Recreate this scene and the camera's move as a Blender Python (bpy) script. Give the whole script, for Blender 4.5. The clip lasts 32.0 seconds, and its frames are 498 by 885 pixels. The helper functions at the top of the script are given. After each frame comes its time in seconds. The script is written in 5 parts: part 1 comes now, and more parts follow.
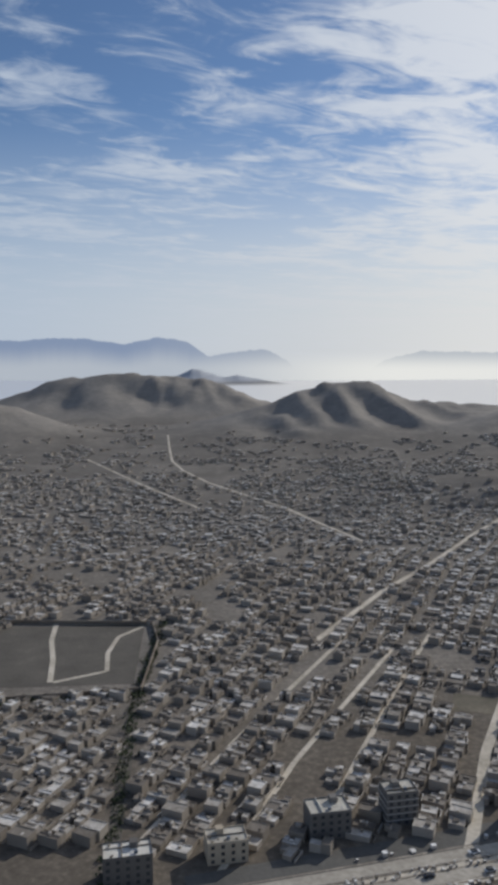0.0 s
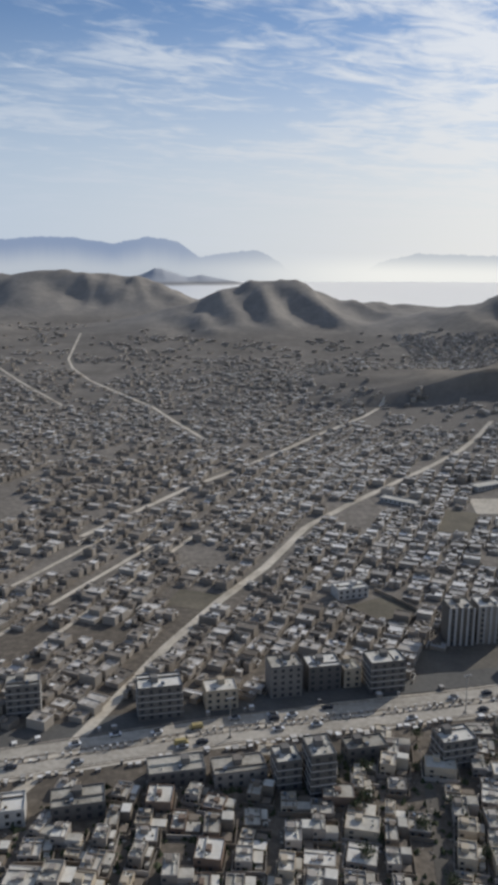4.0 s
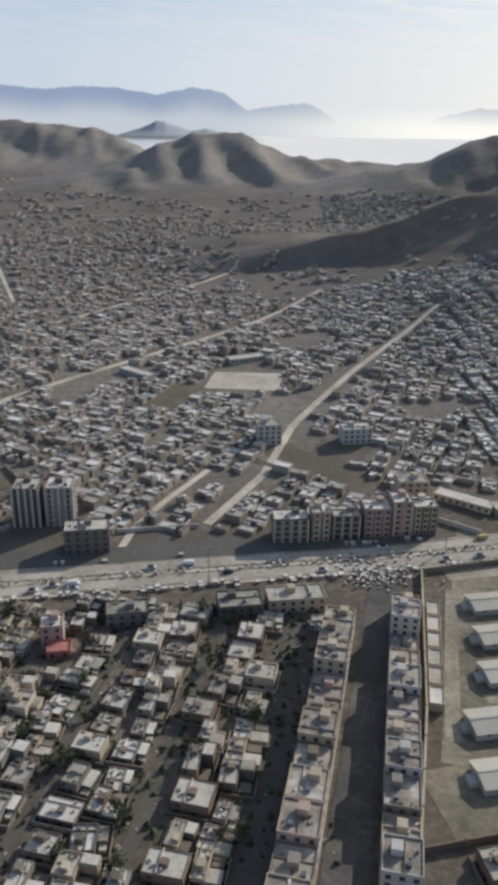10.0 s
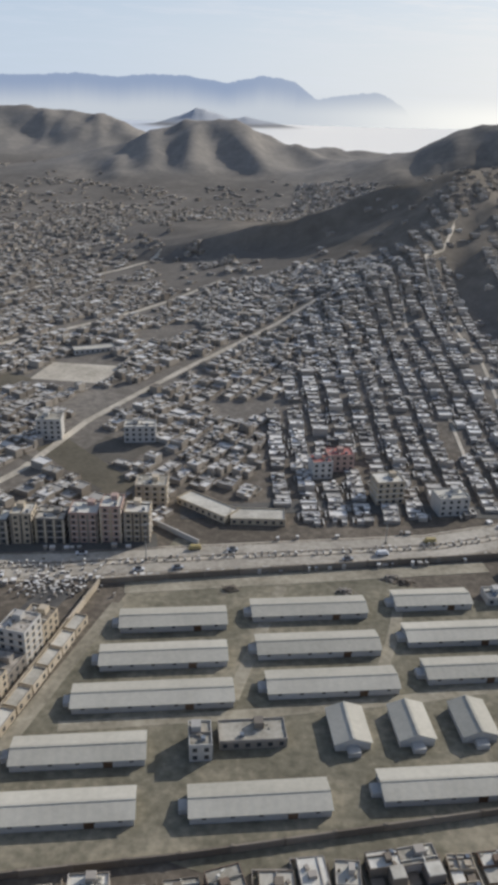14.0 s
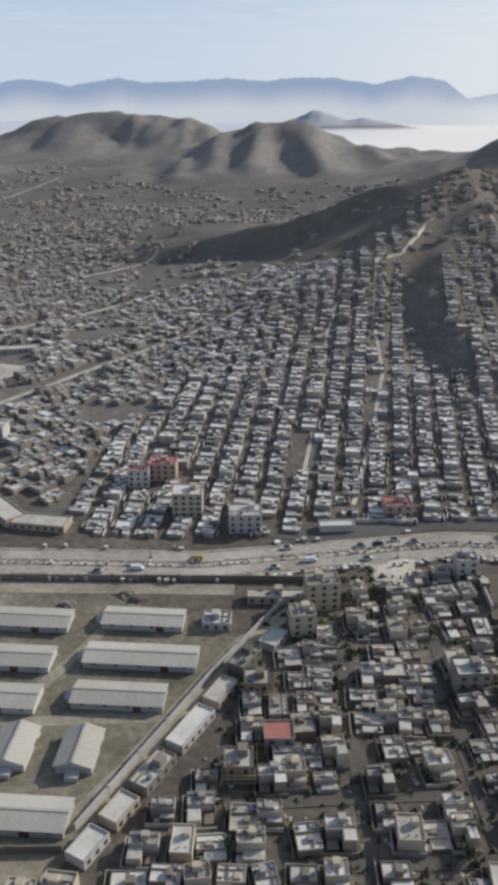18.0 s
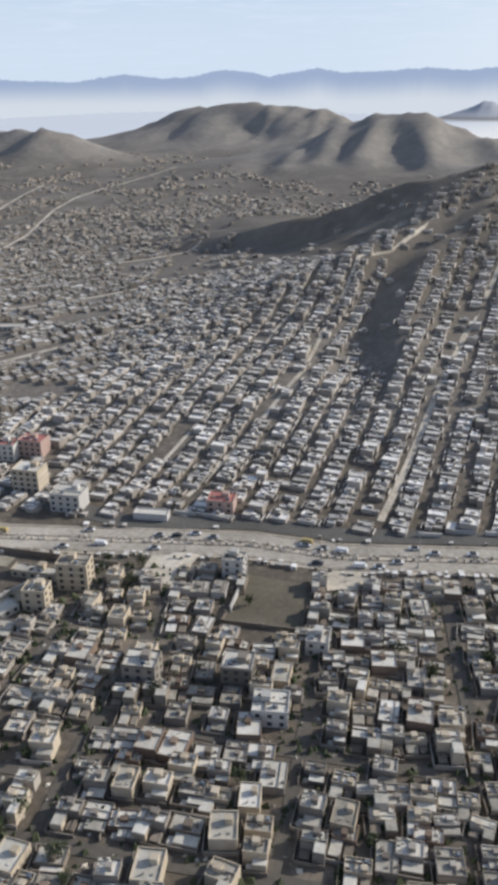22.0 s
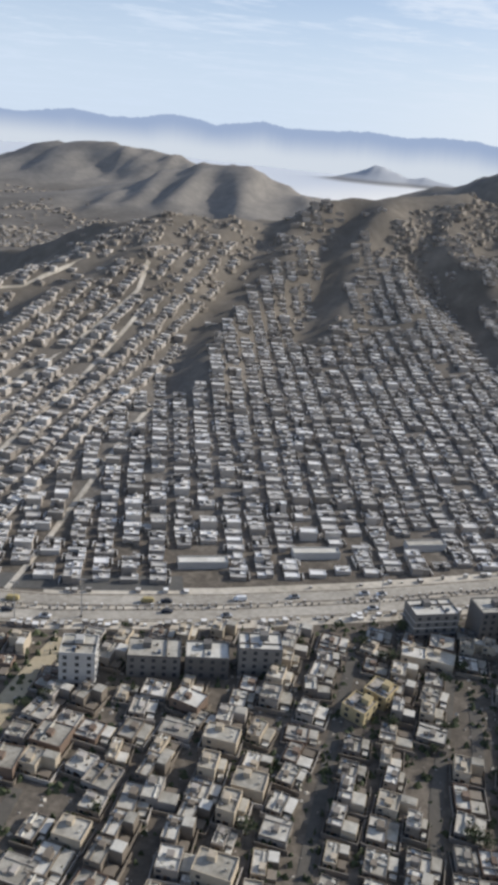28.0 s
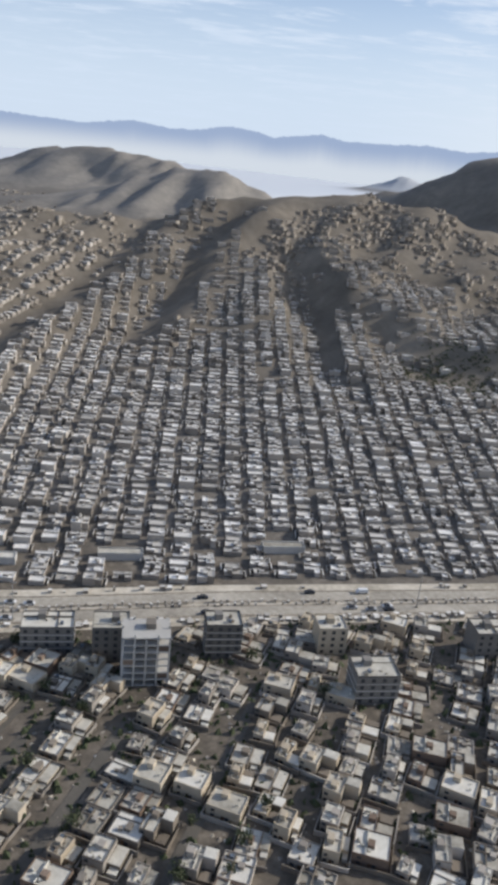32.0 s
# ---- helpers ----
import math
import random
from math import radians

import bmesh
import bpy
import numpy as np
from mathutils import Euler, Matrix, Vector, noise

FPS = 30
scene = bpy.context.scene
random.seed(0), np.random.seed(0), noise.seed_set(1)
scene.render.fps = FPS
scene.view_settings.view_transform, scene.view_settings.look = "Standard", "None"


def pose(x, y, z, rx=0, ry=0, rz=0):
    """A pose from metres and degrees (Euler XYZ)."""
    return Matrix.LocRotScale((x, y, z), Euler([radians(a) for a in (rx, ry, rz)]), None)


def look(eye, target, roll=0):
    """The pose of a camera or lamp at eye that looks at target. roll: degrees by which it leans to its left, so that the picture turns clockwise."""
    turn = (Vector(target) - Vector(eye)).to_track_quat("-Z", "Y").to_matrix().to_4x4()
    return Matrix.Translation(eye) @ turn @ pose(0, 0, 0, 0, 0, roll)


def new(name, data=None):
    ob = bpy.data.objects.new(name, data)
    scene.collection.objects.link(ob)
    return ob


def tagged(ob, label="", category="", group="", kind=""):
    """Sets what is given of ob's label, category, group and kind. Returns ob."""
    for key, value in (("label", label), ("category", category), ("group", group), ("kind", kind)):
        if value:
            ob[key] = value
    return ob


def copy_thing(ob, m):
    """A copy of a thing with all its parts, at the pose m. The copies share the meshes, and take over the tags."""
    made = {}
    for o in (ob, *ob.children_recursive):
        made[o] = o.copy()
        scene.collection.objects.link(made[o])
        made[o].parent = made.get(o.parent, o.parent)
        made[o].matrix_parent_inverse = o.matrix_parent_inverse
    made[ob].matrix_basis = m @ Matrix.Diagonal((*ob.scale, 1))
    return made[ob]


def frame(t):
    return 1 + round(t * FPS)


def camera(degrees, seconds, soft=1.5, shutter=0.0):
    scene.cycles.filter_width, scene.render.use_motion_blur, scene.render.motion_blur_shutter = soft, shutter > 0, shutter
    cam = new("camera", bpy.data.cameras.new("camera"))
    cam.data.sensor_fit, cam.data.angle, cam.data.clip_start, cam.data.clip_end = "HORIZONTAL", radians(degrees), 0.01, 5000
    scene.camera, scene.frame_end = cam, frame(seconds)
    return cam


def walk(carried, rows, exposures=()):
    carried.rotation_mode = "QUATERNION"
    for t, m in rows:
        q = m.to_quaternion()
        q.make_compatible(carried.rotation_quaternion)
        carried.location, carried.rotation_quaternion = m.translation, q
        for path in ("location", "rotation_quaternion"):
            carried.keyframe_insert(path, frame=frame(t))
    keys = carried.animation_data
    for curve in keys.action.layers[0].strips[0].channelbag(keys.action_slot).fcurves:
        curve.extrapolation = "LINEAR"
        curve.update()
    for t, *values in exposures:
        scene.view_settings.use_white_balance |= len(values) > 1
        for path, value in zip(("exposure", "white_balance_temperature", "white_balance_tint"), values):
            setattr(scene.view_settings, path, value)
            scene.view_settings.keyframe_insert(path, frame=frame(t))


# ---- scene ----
cam = camera(34.0, 32.0, soft=4.7)
METRES, EYE, TILT, LEAN, TURN = 1100.0, 172.42, -6.436, 0.038, 0.0
ROWS = [
    (0, 0.00000, 0.00000, 0.00000, 0.000, 0.000, 0.000),
    (0.5, 0.01549, 0.00195, -0.00118, -0.331, -0.032, -0.005),
    (1, 0.03081, 0.00390, -0.00220, -1.171, 0.016, -0.030),
    (1.5, 0.04600, 0.00584, -0.00308, -1.562, 0.025, -0.055),
    (2, 0.06107, 0.00778, -0.00382, -1.892, -0.097, -0.110),
    (2.5, 0.07605, 0.00974, -0.00445, -2.163, -0.468, -0.115),
    (3, 0.09095, 0.01173, -0.00497, -1.954, -1.980, -0.071),
    (3.5, 0.10579, 0.01375, -0.00539, -1.544, -3.782, -0.226),
    (5.5, 0.16490, 0.02228, -0.00632, 3.994, -16.363, -0.714),
    (6, 0.17966, 0.02455, -0.00641, 5.433, -17.320, -0.438),
    (6.5, 0.19444, 0.02690, -0.00644, 6.822, -18.428, -0.161),
    (7, 0.20924, 0.02932, -0.00643, 7.222, -18.683, -0.186),
    (7.5, 0.22406, 0.03181, -0.00639, 7.151, -18.376, -0.221),
    (8, 0.23891, 0.03439, -0.00631, 5.651, -17.743, -0.707),
    (8.5, 0.25379, 0.03706, -0.00620, 4.600, -16.842, -0.983),
    (9, 0.26870, 0.03982, -0.00606, 4.120, -16.212, -1.008),
    (9.5, 0.28365, 0.04267, -0.00590, 3.709, -16.132, -1.113),
    (10, 0.29863, 0.04561, -0.00572, 2.569, -16.149, -1.360),
    (10.5, 0.31364, 0.04866, -0.00551, 2.189, -15.938, -1.735),
    (11, 0.32868, 0.05181, -0.00528, 2.518, -15.962, -2.050),
    (11.5, 0.34374, 0.05507, -0.00503, 3.178, -15.958, -2.544),
    (12, 0.35883, 0.05843, -0.00476, 3.718, -15.963, -2.859),
    (12.5, 0.37393, 0.06191, -0.00446, 4.408, -16.130, -2.833),
    (13, 0.38905, 0.06550, -0.00415, 5.217, -16.407, -2.577),
    (13.5, 0.40417, 0.06921, -0.00381, 6.027, -16.745, -2.331),
    (14, 0.41930, 0.07303, -0.00345, 7.036, -16.955, -2.234),
    (14.5, 0.43442, 0.07697, -0.00306, 8.246, -17.237, -2.067),
    (15, 0.44953, 0.08104, -0.00265, 9.516, -17.240, -2.129),
    (15.5, 0.46462, 0.08523, -0.00221, 10.446, -17.120, -2.182),
    (17.5, 0.52470, 0.10329, -0.00012, 15.464, -17.238, -1.807),
    (18, 0.53962, 0.10814, 0.00049, 16.654, -17.133, -1.787),
    (18.5, 0.55447, 0.11313, 0.00113, 18.014, -17.100, -1.836),
    (19, 0.56927, 0.11827, 0.00182, 19.263, -17.576, -1.816),
    (19.5, 0.58400, 0.12355, 0.00255, 20.402, -18.342, -1.565),
    (20, 0.59866, 0.12898, 0.00332, 21.522, -18.759, -1.654),
    (20.5, 0.61325, 0.13456, 0.00413, 23.674, -18.745, -1.937),
    (21, 0.62775, 0.14031, 0.00499, 25.816, -18.622, -2.269),
    (21.5, 0.64218, 0.14621, 0.00589, 27.908, -18.479, -2.601),
    (22, 0.65652, 0.15228, 0.00684, 29.360, -18.241, -2.855),
    (22.5, 0.67078, 0.15852, 0.00782, 30.364, -17.808, -3.441),
    (23, 0.68495, 0.16493, 0.00886, 30.679, -17.219, -4.132),
    (23.5, 0.69904, 0.17153, 0.00993, 30.924, -16.830, -4.874),
    (24, 0.71304, 0.17831, 0.01104, 31.348, -16.792, -5.264),
    (24.5, 0.72696, 0.18529, 0.01220, 31.619, -16.573, -5.445),
    (26.5, 0.78195, 0.21526, 0.01712, 30.196, -16.057, -5.248),
    (27, 0.79556, 0.22331, 0.01840, 26.501, -15.600, -6.419),
    (27.5, 0.80912, 0.23160, 0.01970, 24.705, -15.074, -7.356),
    (28, 0.82267, 0.24013, 0.02101, 25.320, -14.929, -7.895),
    (28.5, 0.83621, 0.24893, 0.02231, 25.672, -14.690, -8.067),
    (29, 0.84975, 0.25800, 0.02361, 26.304, -14.524, -8.206),
    (29.5, 0.86331, 0.26735, 0.02488, 27.176, -14.542, -8.163),
    (30, 0.87693, 0.27699, 0.02613, 28.007, -14.690, -8.140),
    (30.5, 0.89060, 0.28694, 0.02733, 28.368, -14.642, -8.171),
    (31, 0.90437, 0.29721, 0.02848, 28.681, -14.743, -8.342),
    (31.5, 0.91825, 0.30781, 0.02957, 28.812, -14.751, -8.415),
    (32, 0.93227, 0.31876, 0.03058, 29.106, -14.693, -8.726),
]
walk(cam, [(t, pose(0, 0, EYE, TILT, LEAN, TURN) @ pose(METRES * x, METRES * y, METRES * z, 90 + pitch, roll, yaw)) for t, x, y, z, yaw, pitch, roll in ROWS],
     exposures=[(0.0, -0.30, 6220, 10), (3.0, -0.28, 6220, 10), (5.5, 0.14, 6360, 10), (7.5, 0.31, 6370, 10), (9.0, 0.02, 6370, 10), (13.0, 0.03, 6370, 10), (18.0, 0.05, 6340, 10), (20.0, 0.27, 6340, 10), (23.0, 0.27, 6330, 10), (27.0, 0.25, 6310, 10), (32.0, 0.27, 6330, 10)])


# ---- sky, sun and exposure ----
SUN_AZ, SUN_EL = 43.0, 27.0          # degrees clockwise from +y, and above the horizon
world = bpy.data.worlds.new("world")
scene.world = world
world.use_nodes = True


class Nodes:
    """Short writing for node trees."""

    def __init__(self, tree):
        self.tree = tree

    def link(self, a, b):
        self.tree.links.new(a, b)

    def math(self, op, a, b=0.0, c=None, clamp=False):
        n = self.tree.nodes.new("ShaderNodeMath")
        n.operation, n.use_clamp = op, clamp
        for slot, v in zip(n.inputs, (a, b) if c is None else (a, b, c)):
            if isinstance(v, (int, float)):
                slot.default_value = v
            else:
                self.link(v, slot)
        return n.outputs[0]

    def step(self, v, lo, hi, a=0.0, b=1.0):
        n = self.tree.nodes.new("ShaderNodeMapRange")
        n.interpolation_type = "SMOOTHSTEP"
        self.link(v, n.inputs[0])
        for slot, x in zip(n.inputs[1:5], (lo, hi, a, b)):
            slot.default_value = x
        return n.outputs[0]

    def mix(self, f, a, b):
        n = self.tree.nodes.new("ShaderNodeMix")
        n.data_type = "RGBA"
        for slot, v in ((n.inputs[0], f), (n.inputs[6], a), (n.inputs[7], b)):
            if isinstance(v, (int, float)):
                slot.default_value = v
            elif isinstance(v, tuple):
                slot.default_value = (*v, 1.0)
            else:
                self.link(v, slot)
        return n.outputs[2]

    def noise(self, at, scale, detail=4.0, rough=0.55, distort=0.0):
        n = self.tree.nodes.new("ShaderNodeTexNoise")
        self.link(at, n.inputs["Vector"])
        n.inputs["Scale"].default_value, n.inputs["Detail"].default_value = scale, detail
        n.inputs["Roughness"].default_value, n.inputs["Distortion"].default_value = rough, distort
        return n.outputs[0]

    def vector(self, x, y, z):
        n = self.tree.nodes.new("ShaderNodeCombineXYZ")
        for slot, v in zip(n.inputs, (x, y, z)):
            if isinstance(v, (int, float)):
                slot.default_value = v
            else:
                self.link(v, slot)
        return n.outputs[0]

    def ramp(self, f, stops):
        n = self.tree.nodes.new("ShaderNodeValToRGB")
        self.link(f, n.inputs[0])
        e = n.color_ramp.elements
        while len(e) < len(stops):
            e.new(0.5)
        for el, (p, v) in zip(e, stops):
            el.position = p
            el.color = (*v, 1.0) if isinstance(v, tuple) else (v, v, v, 1.0)
        return n.outputs[0]


def make_sky():
    tree = world.node_tree
    tree.nodes.clear()
    N = Nodes(tree)
    sky = tree.nodes.new("ShaderNodeTexSky")
    sky.sky_type, sky.sun_disc = "NISHITA", False
    sky.sun_elevation, sky.sun_rotation = radians(SUN_EL), radians(SUN_AZ)
    sky.altitude, sky.air_density, sky.dust_density, sky.ozone_density = 1800, 1.0, 1.6, 1.0
    co = tree.nodes.new("ShaderNodeTexCoord").outputs["Generated"]
    sep = tree.nodes.new("ShaderNodeSeparateXYZ")
    N.link(co, sep.inputs[0])
    x, y, z = sep.outputs
    az = N.math("MULTIPLY", N.math("ARCTAN2", x, y), 57.29578)
    el = N.math("MULTIPLY", N.math("ARCSINE", z), 57.29578)
    base = tree.nodes.new("ShaderNodeMix")
    base.data_type, base.blend_type = "RGBA", "MULTIPLY"
    base.inputs[0].default_value = 1.0
    N.link(sky.outputs[0], base.inputs[6])
    base.inputs[7].default_value = (0.066, 0.078, 0.092, 1)
    col = base.outputs[2]
    # high thin cloud, in streaks on a flat layer overhead
    flat = N.math("DIVIDE", 1.0, N.math("MAXIMUM", N.math("ADD", z, 0.06), 0.02))
    u, v = N.math("MULTIPLY", x, flat), N.math("MULTIPLY", y, flat)
    streak = N.vector(N.math("ADD", N.math("MULTIPLY", u, 1.1), N.math("MULTIPLY", v, 0.35)), N.math("ADD", N.math("MULTIPLY", v, 1.7), N.math("MULTIPLY", u, -0.7)), 0.0)
    broad = N.noise(streak, 0.9, 5.0, 0.55, 0.6)
    fine = N.noise(streak, 3.2, 7.0, 0.62, 0.9)
    cloud = N.math("ADD", N.math("MULTIPLY", broad, 0.62), N.math("MULTIPLY", fine, 0.45))
    sunward = N.step(N.math("ABSOLUTE", N.math("SUBTRACT", az, SUN_AZ)), 12.0, 62.0, 1.0, 0.0)
    cover = N.step(N.math("ADD", cloud, N.math("MULTIPLY", sunward, 0.10)), 0.50, 0.69)
    cloud_col = N.mix(sunward, (0.60, 0.67, 0.77), (1.02, 1.01, 0.99))
    col = N.mix(N.math("MULTIPLY", cover, 0.85), col, cloud_col)
    # the hazy band over the horizon, warmer and brighter towards the sun
    haze_col = N.mix(N.step(az, -28.0, 22.0), (0.55, 0.63, 0.735), (0.84, 0.83, 0.805))
    haze_col = N.mix(N.step(az, 2.0, 36.0), haze_col, (0.98, 0.955, 0.90))
    haze = N.step(el, 1.0, 16.5, 0.94, 0.0)
    col = N.mix(haze, col, haze_col)
    # the farthest range
    s = N.math("DIVIDE", N.math("ADD", az, 52.0), 76.0)
    ridge = N.ramp(s, [((a + 52) / 76, (h + 2.4) / 4.0) for a, h in RANGE])
    ridge = N.math("SUBTRACT", N.math("MULTIPLY", ridge, 4.0), 2.4)
    jag = N.noise(N.vector(az, 3.0, 0.0), 1.3, 5.0, 0.6)
    ridge = N.math("ADD", ridge, N.math("MULTIPLY", N.math("SUBTRACT", jag, 0.5), 0.28))
    crag = N.noise(N.vector(az, 7.0, 0.0), 5.5, 4.0, 0.65)
    ridge = N.math("ADD", ridge, N.math("MULTIPLY", N.math("SUBTRACT", crag, 0.5), 0.22))
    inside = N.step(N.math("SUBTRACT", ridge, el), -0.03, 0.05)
    # haze painted into the range: bluish body, pale veil towards its foot
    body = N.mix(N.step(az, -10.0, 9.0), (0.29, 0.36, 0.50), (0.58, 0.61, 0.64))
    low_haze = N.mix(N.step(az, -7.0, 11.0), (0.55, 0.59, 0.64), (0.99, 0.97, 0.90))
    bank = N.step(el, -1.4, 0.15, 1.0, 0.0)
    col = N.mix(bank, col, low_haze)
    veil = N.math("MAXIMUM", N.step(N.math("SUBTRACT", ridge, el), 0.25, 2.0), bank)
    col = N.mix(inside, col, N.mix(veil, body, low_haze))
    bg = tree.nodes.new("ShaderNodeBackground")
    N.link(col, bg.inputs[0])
    bg.inputs[1].default_value = 1.0
    N.link(bg.outputs[0], tree.nodes.new("ShaderNodeOutputWorld").inputs[0])


# skyline of the farthest range: bearing and height in degrees
RANGE = [(-51, 0.2), (-46, 0.3), (-43.5, 0.2), (-40.7, 0.1), (-37.5, 0.54), (-35, 0.3), (-33.5, 0.34), (-31.2, 0.77), (-29.5, 0.68), (-28.4, 0.36),
         (-25.2, 0.83), (-23.2, 0.55), (-20.7, 0.67), (-18, 0.82), (-15.7, 0.65), (-14, 0.85), (-11.5, 0.85), (-8.6, 0.45), (-6.3, 0.95), (-4.3, 0.64),
         (-2.9, -0.4), (-1, -0.1), (0.9, 0.12), (1.9, -0.2), (2.8, -0.8), (4.2, -2.3), (7.2, -2.3), (9.4, -0.6), (12, -0.02), (17, -0.12), (22, -0.4)]
make_sky()
sun = new("sun", bpy.data.lights.new("sun", "SUN"))
sun.data.energy, sun.data.angle, sun.data.color = 3.5, radians(0.8), (1.0, 0.93, 0.83)
a, e = radians(SUN_AZ), radians(SUN_EL)
sun.matrix_world = look((0, 0, 600), (-math.sin(a) * math.cos(e), -math.cos(a) * math.cos(e), 600 - math.sin(e)))


# ---- materials ----
def surface(name, stops, scale=0.15, fine=1.5, rough=0.9, island=0.0, bump=0.0, metal=0.0, amount=0.35, each=0.0):
    """A matt surface: colours by a ramp over coarse and fine noise, optionally differing from piece to piece."""
    m = bpy.data.materials.new(name)
    m.use_nodes = True
    N = Nodes(m.node_tree)
    bsdf = m.node_tree.nodes["Principled BSDF"]
    geo = m.node_tree.nodes.new("ShaderNodeNewGeometry")
    pos = geo.outputs["Position"]
    f = N.math("ADD", N.math("MULTIPLY", N.noise(pos, scale, 4), 0.6), N.math("MULTIPLY", N.noise(pos, fine, 5), 0.4))
    f = N.math("ADD", N.math("MULTIPLY", N.math("SUBTRACT", f, 0.5), 1.0 + amount), 0.5)
    if island:
        f = N.math("ADD", N.math("MULTIPLY", f, 1 - island), N.math("MULTIPLY", geo.outputs["Random Per Island"], island))
    if each:
        info = m.node_tree.nodes.new("ShaderNodeObjectInfo")
        f = N.math("ADD", N.math("MULTIPLY", f, 1 - each), N.math("MULTIPLY", info.outputs["Random"], each))
    N.link(N.ramp(f, stops), bsdf.inputs["Base Color"])
    bsdf.inputs["Roughness"].default_value, bsdf.inputs["Metallic"].default_value = rough, metal
    bsdf.inputs["Specular IOR Level"].default_value = 0.2
    if bump:
        b = m.node_tree.nodes.new("ShaderNodeBump")
        b.inputs["Distance"].default_value = bump
        N.link(N.noise(pos, fine * 2, 5), b.inputs["Height"])
        N.link(b.outputs[0], bsdf.inputs["Normal"])
    return m


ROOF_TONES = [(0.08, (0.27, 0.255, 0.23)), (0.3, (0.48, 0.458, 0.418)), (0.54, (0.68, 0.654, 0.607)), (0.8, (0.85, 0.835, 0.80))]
# plaster tones lowered against the roofs, to carry shade on the house walls
SHADED_WALL_TONES = [(0.1, (0.12, 0.106, 0.09)), (0.4, (0.20, 0.177, 0.15)), (0.7, (0.30, 0.27, 0.234)), (0.95, (0.46, 0.425, 0.378))]
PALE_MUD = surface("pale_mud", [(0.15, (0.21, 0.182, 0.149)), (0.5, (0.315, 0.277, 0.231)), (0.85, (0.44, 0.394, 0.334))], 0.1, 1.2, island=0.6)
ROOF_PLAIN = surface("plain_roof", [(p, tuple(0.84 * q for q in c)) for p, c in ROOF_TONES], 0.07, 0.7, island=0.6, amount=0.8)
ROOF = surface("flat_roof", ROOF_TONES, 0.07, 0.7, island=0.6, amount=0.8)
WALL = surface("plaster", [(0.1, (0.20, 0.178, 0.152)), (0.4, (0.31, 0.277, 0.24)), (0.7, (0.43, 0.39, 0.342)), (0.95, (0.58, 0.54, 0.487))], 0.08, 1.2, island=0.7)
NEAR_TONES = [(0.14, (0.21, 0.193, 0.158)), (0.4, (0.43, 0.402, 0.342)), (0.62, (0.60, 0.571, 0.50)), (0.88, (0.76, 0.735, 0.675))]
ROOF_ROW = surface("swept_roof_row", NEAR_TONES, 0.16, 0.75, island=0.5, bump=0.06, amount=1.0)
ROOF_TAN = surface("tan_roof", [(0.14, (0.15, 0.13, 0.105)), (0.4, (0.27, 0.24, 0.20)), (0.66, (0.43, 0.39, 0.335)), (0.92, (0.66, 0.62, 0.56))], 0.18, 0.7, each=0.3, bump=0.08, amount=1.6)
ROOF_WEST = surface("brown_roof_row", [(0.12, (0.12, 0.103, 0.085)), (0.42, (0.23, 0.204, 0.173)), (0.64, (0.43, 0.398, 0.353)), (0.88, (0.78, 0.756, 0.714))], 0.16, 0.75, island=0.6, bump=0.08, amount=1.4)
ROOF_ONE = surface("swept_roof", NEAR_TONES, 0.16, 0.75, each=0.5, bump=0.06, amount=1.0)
WALL_ONE = surface("house_plaster", SHADED_WALL_TONES, 0.1, 1.4, each=0.65, bump=0.04)
# concrete grey darkened to carry the shade on the block fronts
SHADED_CONCRETE = surface("grey_concrete", [(0.1, (0.10, 0.095, 0.088)), (0.5, (0.165, 0.155, 0.142)), (0.9, (0.27, 0.255, 0.232))], 0.12, 1.3, each=0.5, bump=0.04)
BRICK = surface("brick_wall", [(0.2, (0.14, 0.10, 0.075)), (0.6, (0.21, 0.155, 0.118)), (0.9, (0.30, 0.23, 0.18))], 0.2, 2.0, each=0.5, bump=0.04)
MUD = surface("mud_wall", [(0.2, (0.15, 0.125, 0.098)), (0.6, (0.23, 0.196, 0.157)), (0.9, (0.32, 0.28, 0.23))], 0.1, 1.3, each=0.4, bump=0.06)
WHITE = surface("whitewash", [(0.2, (0.36, 0.345, 0.32)), (0.6, (0.50, 0.485, 0.455)), (0.9, (0.64, 0.62, 0.59))], 0.15, 1.6, each=0.3)
CREAM = surface("cream_plaster", [(0.2, (0.36, 0.30, 0.22)), (0.6, (0.50, 0.43, 0.33)), (0.9, (0.62, 0.55, 0.44))], 0.15, 1.4, each=0.4)
PINK = surface("pink_plaster", [(0.2, (0.34, 0.235, 0.20)), (0.6, (0.45, 0.335, 0.29)), (0.9, (0.56, 0.45, 0.40))], 0.15, 1.4, each=0.3)
RED = surface("red_sheet", [(0.2, (0.32, 0.12, 0.10)), (0.6, (0.46, 0.20, 0.17)), (0.9, (0.56, 0.32, 0.27))], 0.2, 1.4, rough=0.6)
SHEET = surface("corrugated_sheet", [(0.15, (0.34, 0.325, 0.275)), (0.5, (0.47, 0.445, 0.38)), (0.85, (0.60, 0.57, 0.49))], 0.06, 0.8, rough=0.75, each=0.25)
DARK = surface("dark_glass", [(0.2, (0.04, 0.042, 0.046)), (0.8, (0.09, 0.092, 0.095))], 0.5, 2.0, rough=0.25)
WOOD = surface("painted_door", [(0.2, (0.10, 0.06, 0.035)), (0.8, (0.20, 0.13, 0.08))], 0.5, 3.0, each=0.5, rough=0.6)
STEEL = surface("galvanised_steel", [(0.2, (0.30, 0.31, 0.32)), (0.8, (0.48, 0.48, 0.48))], 0.5, 3.0, rough=0.45, metal=0.6)
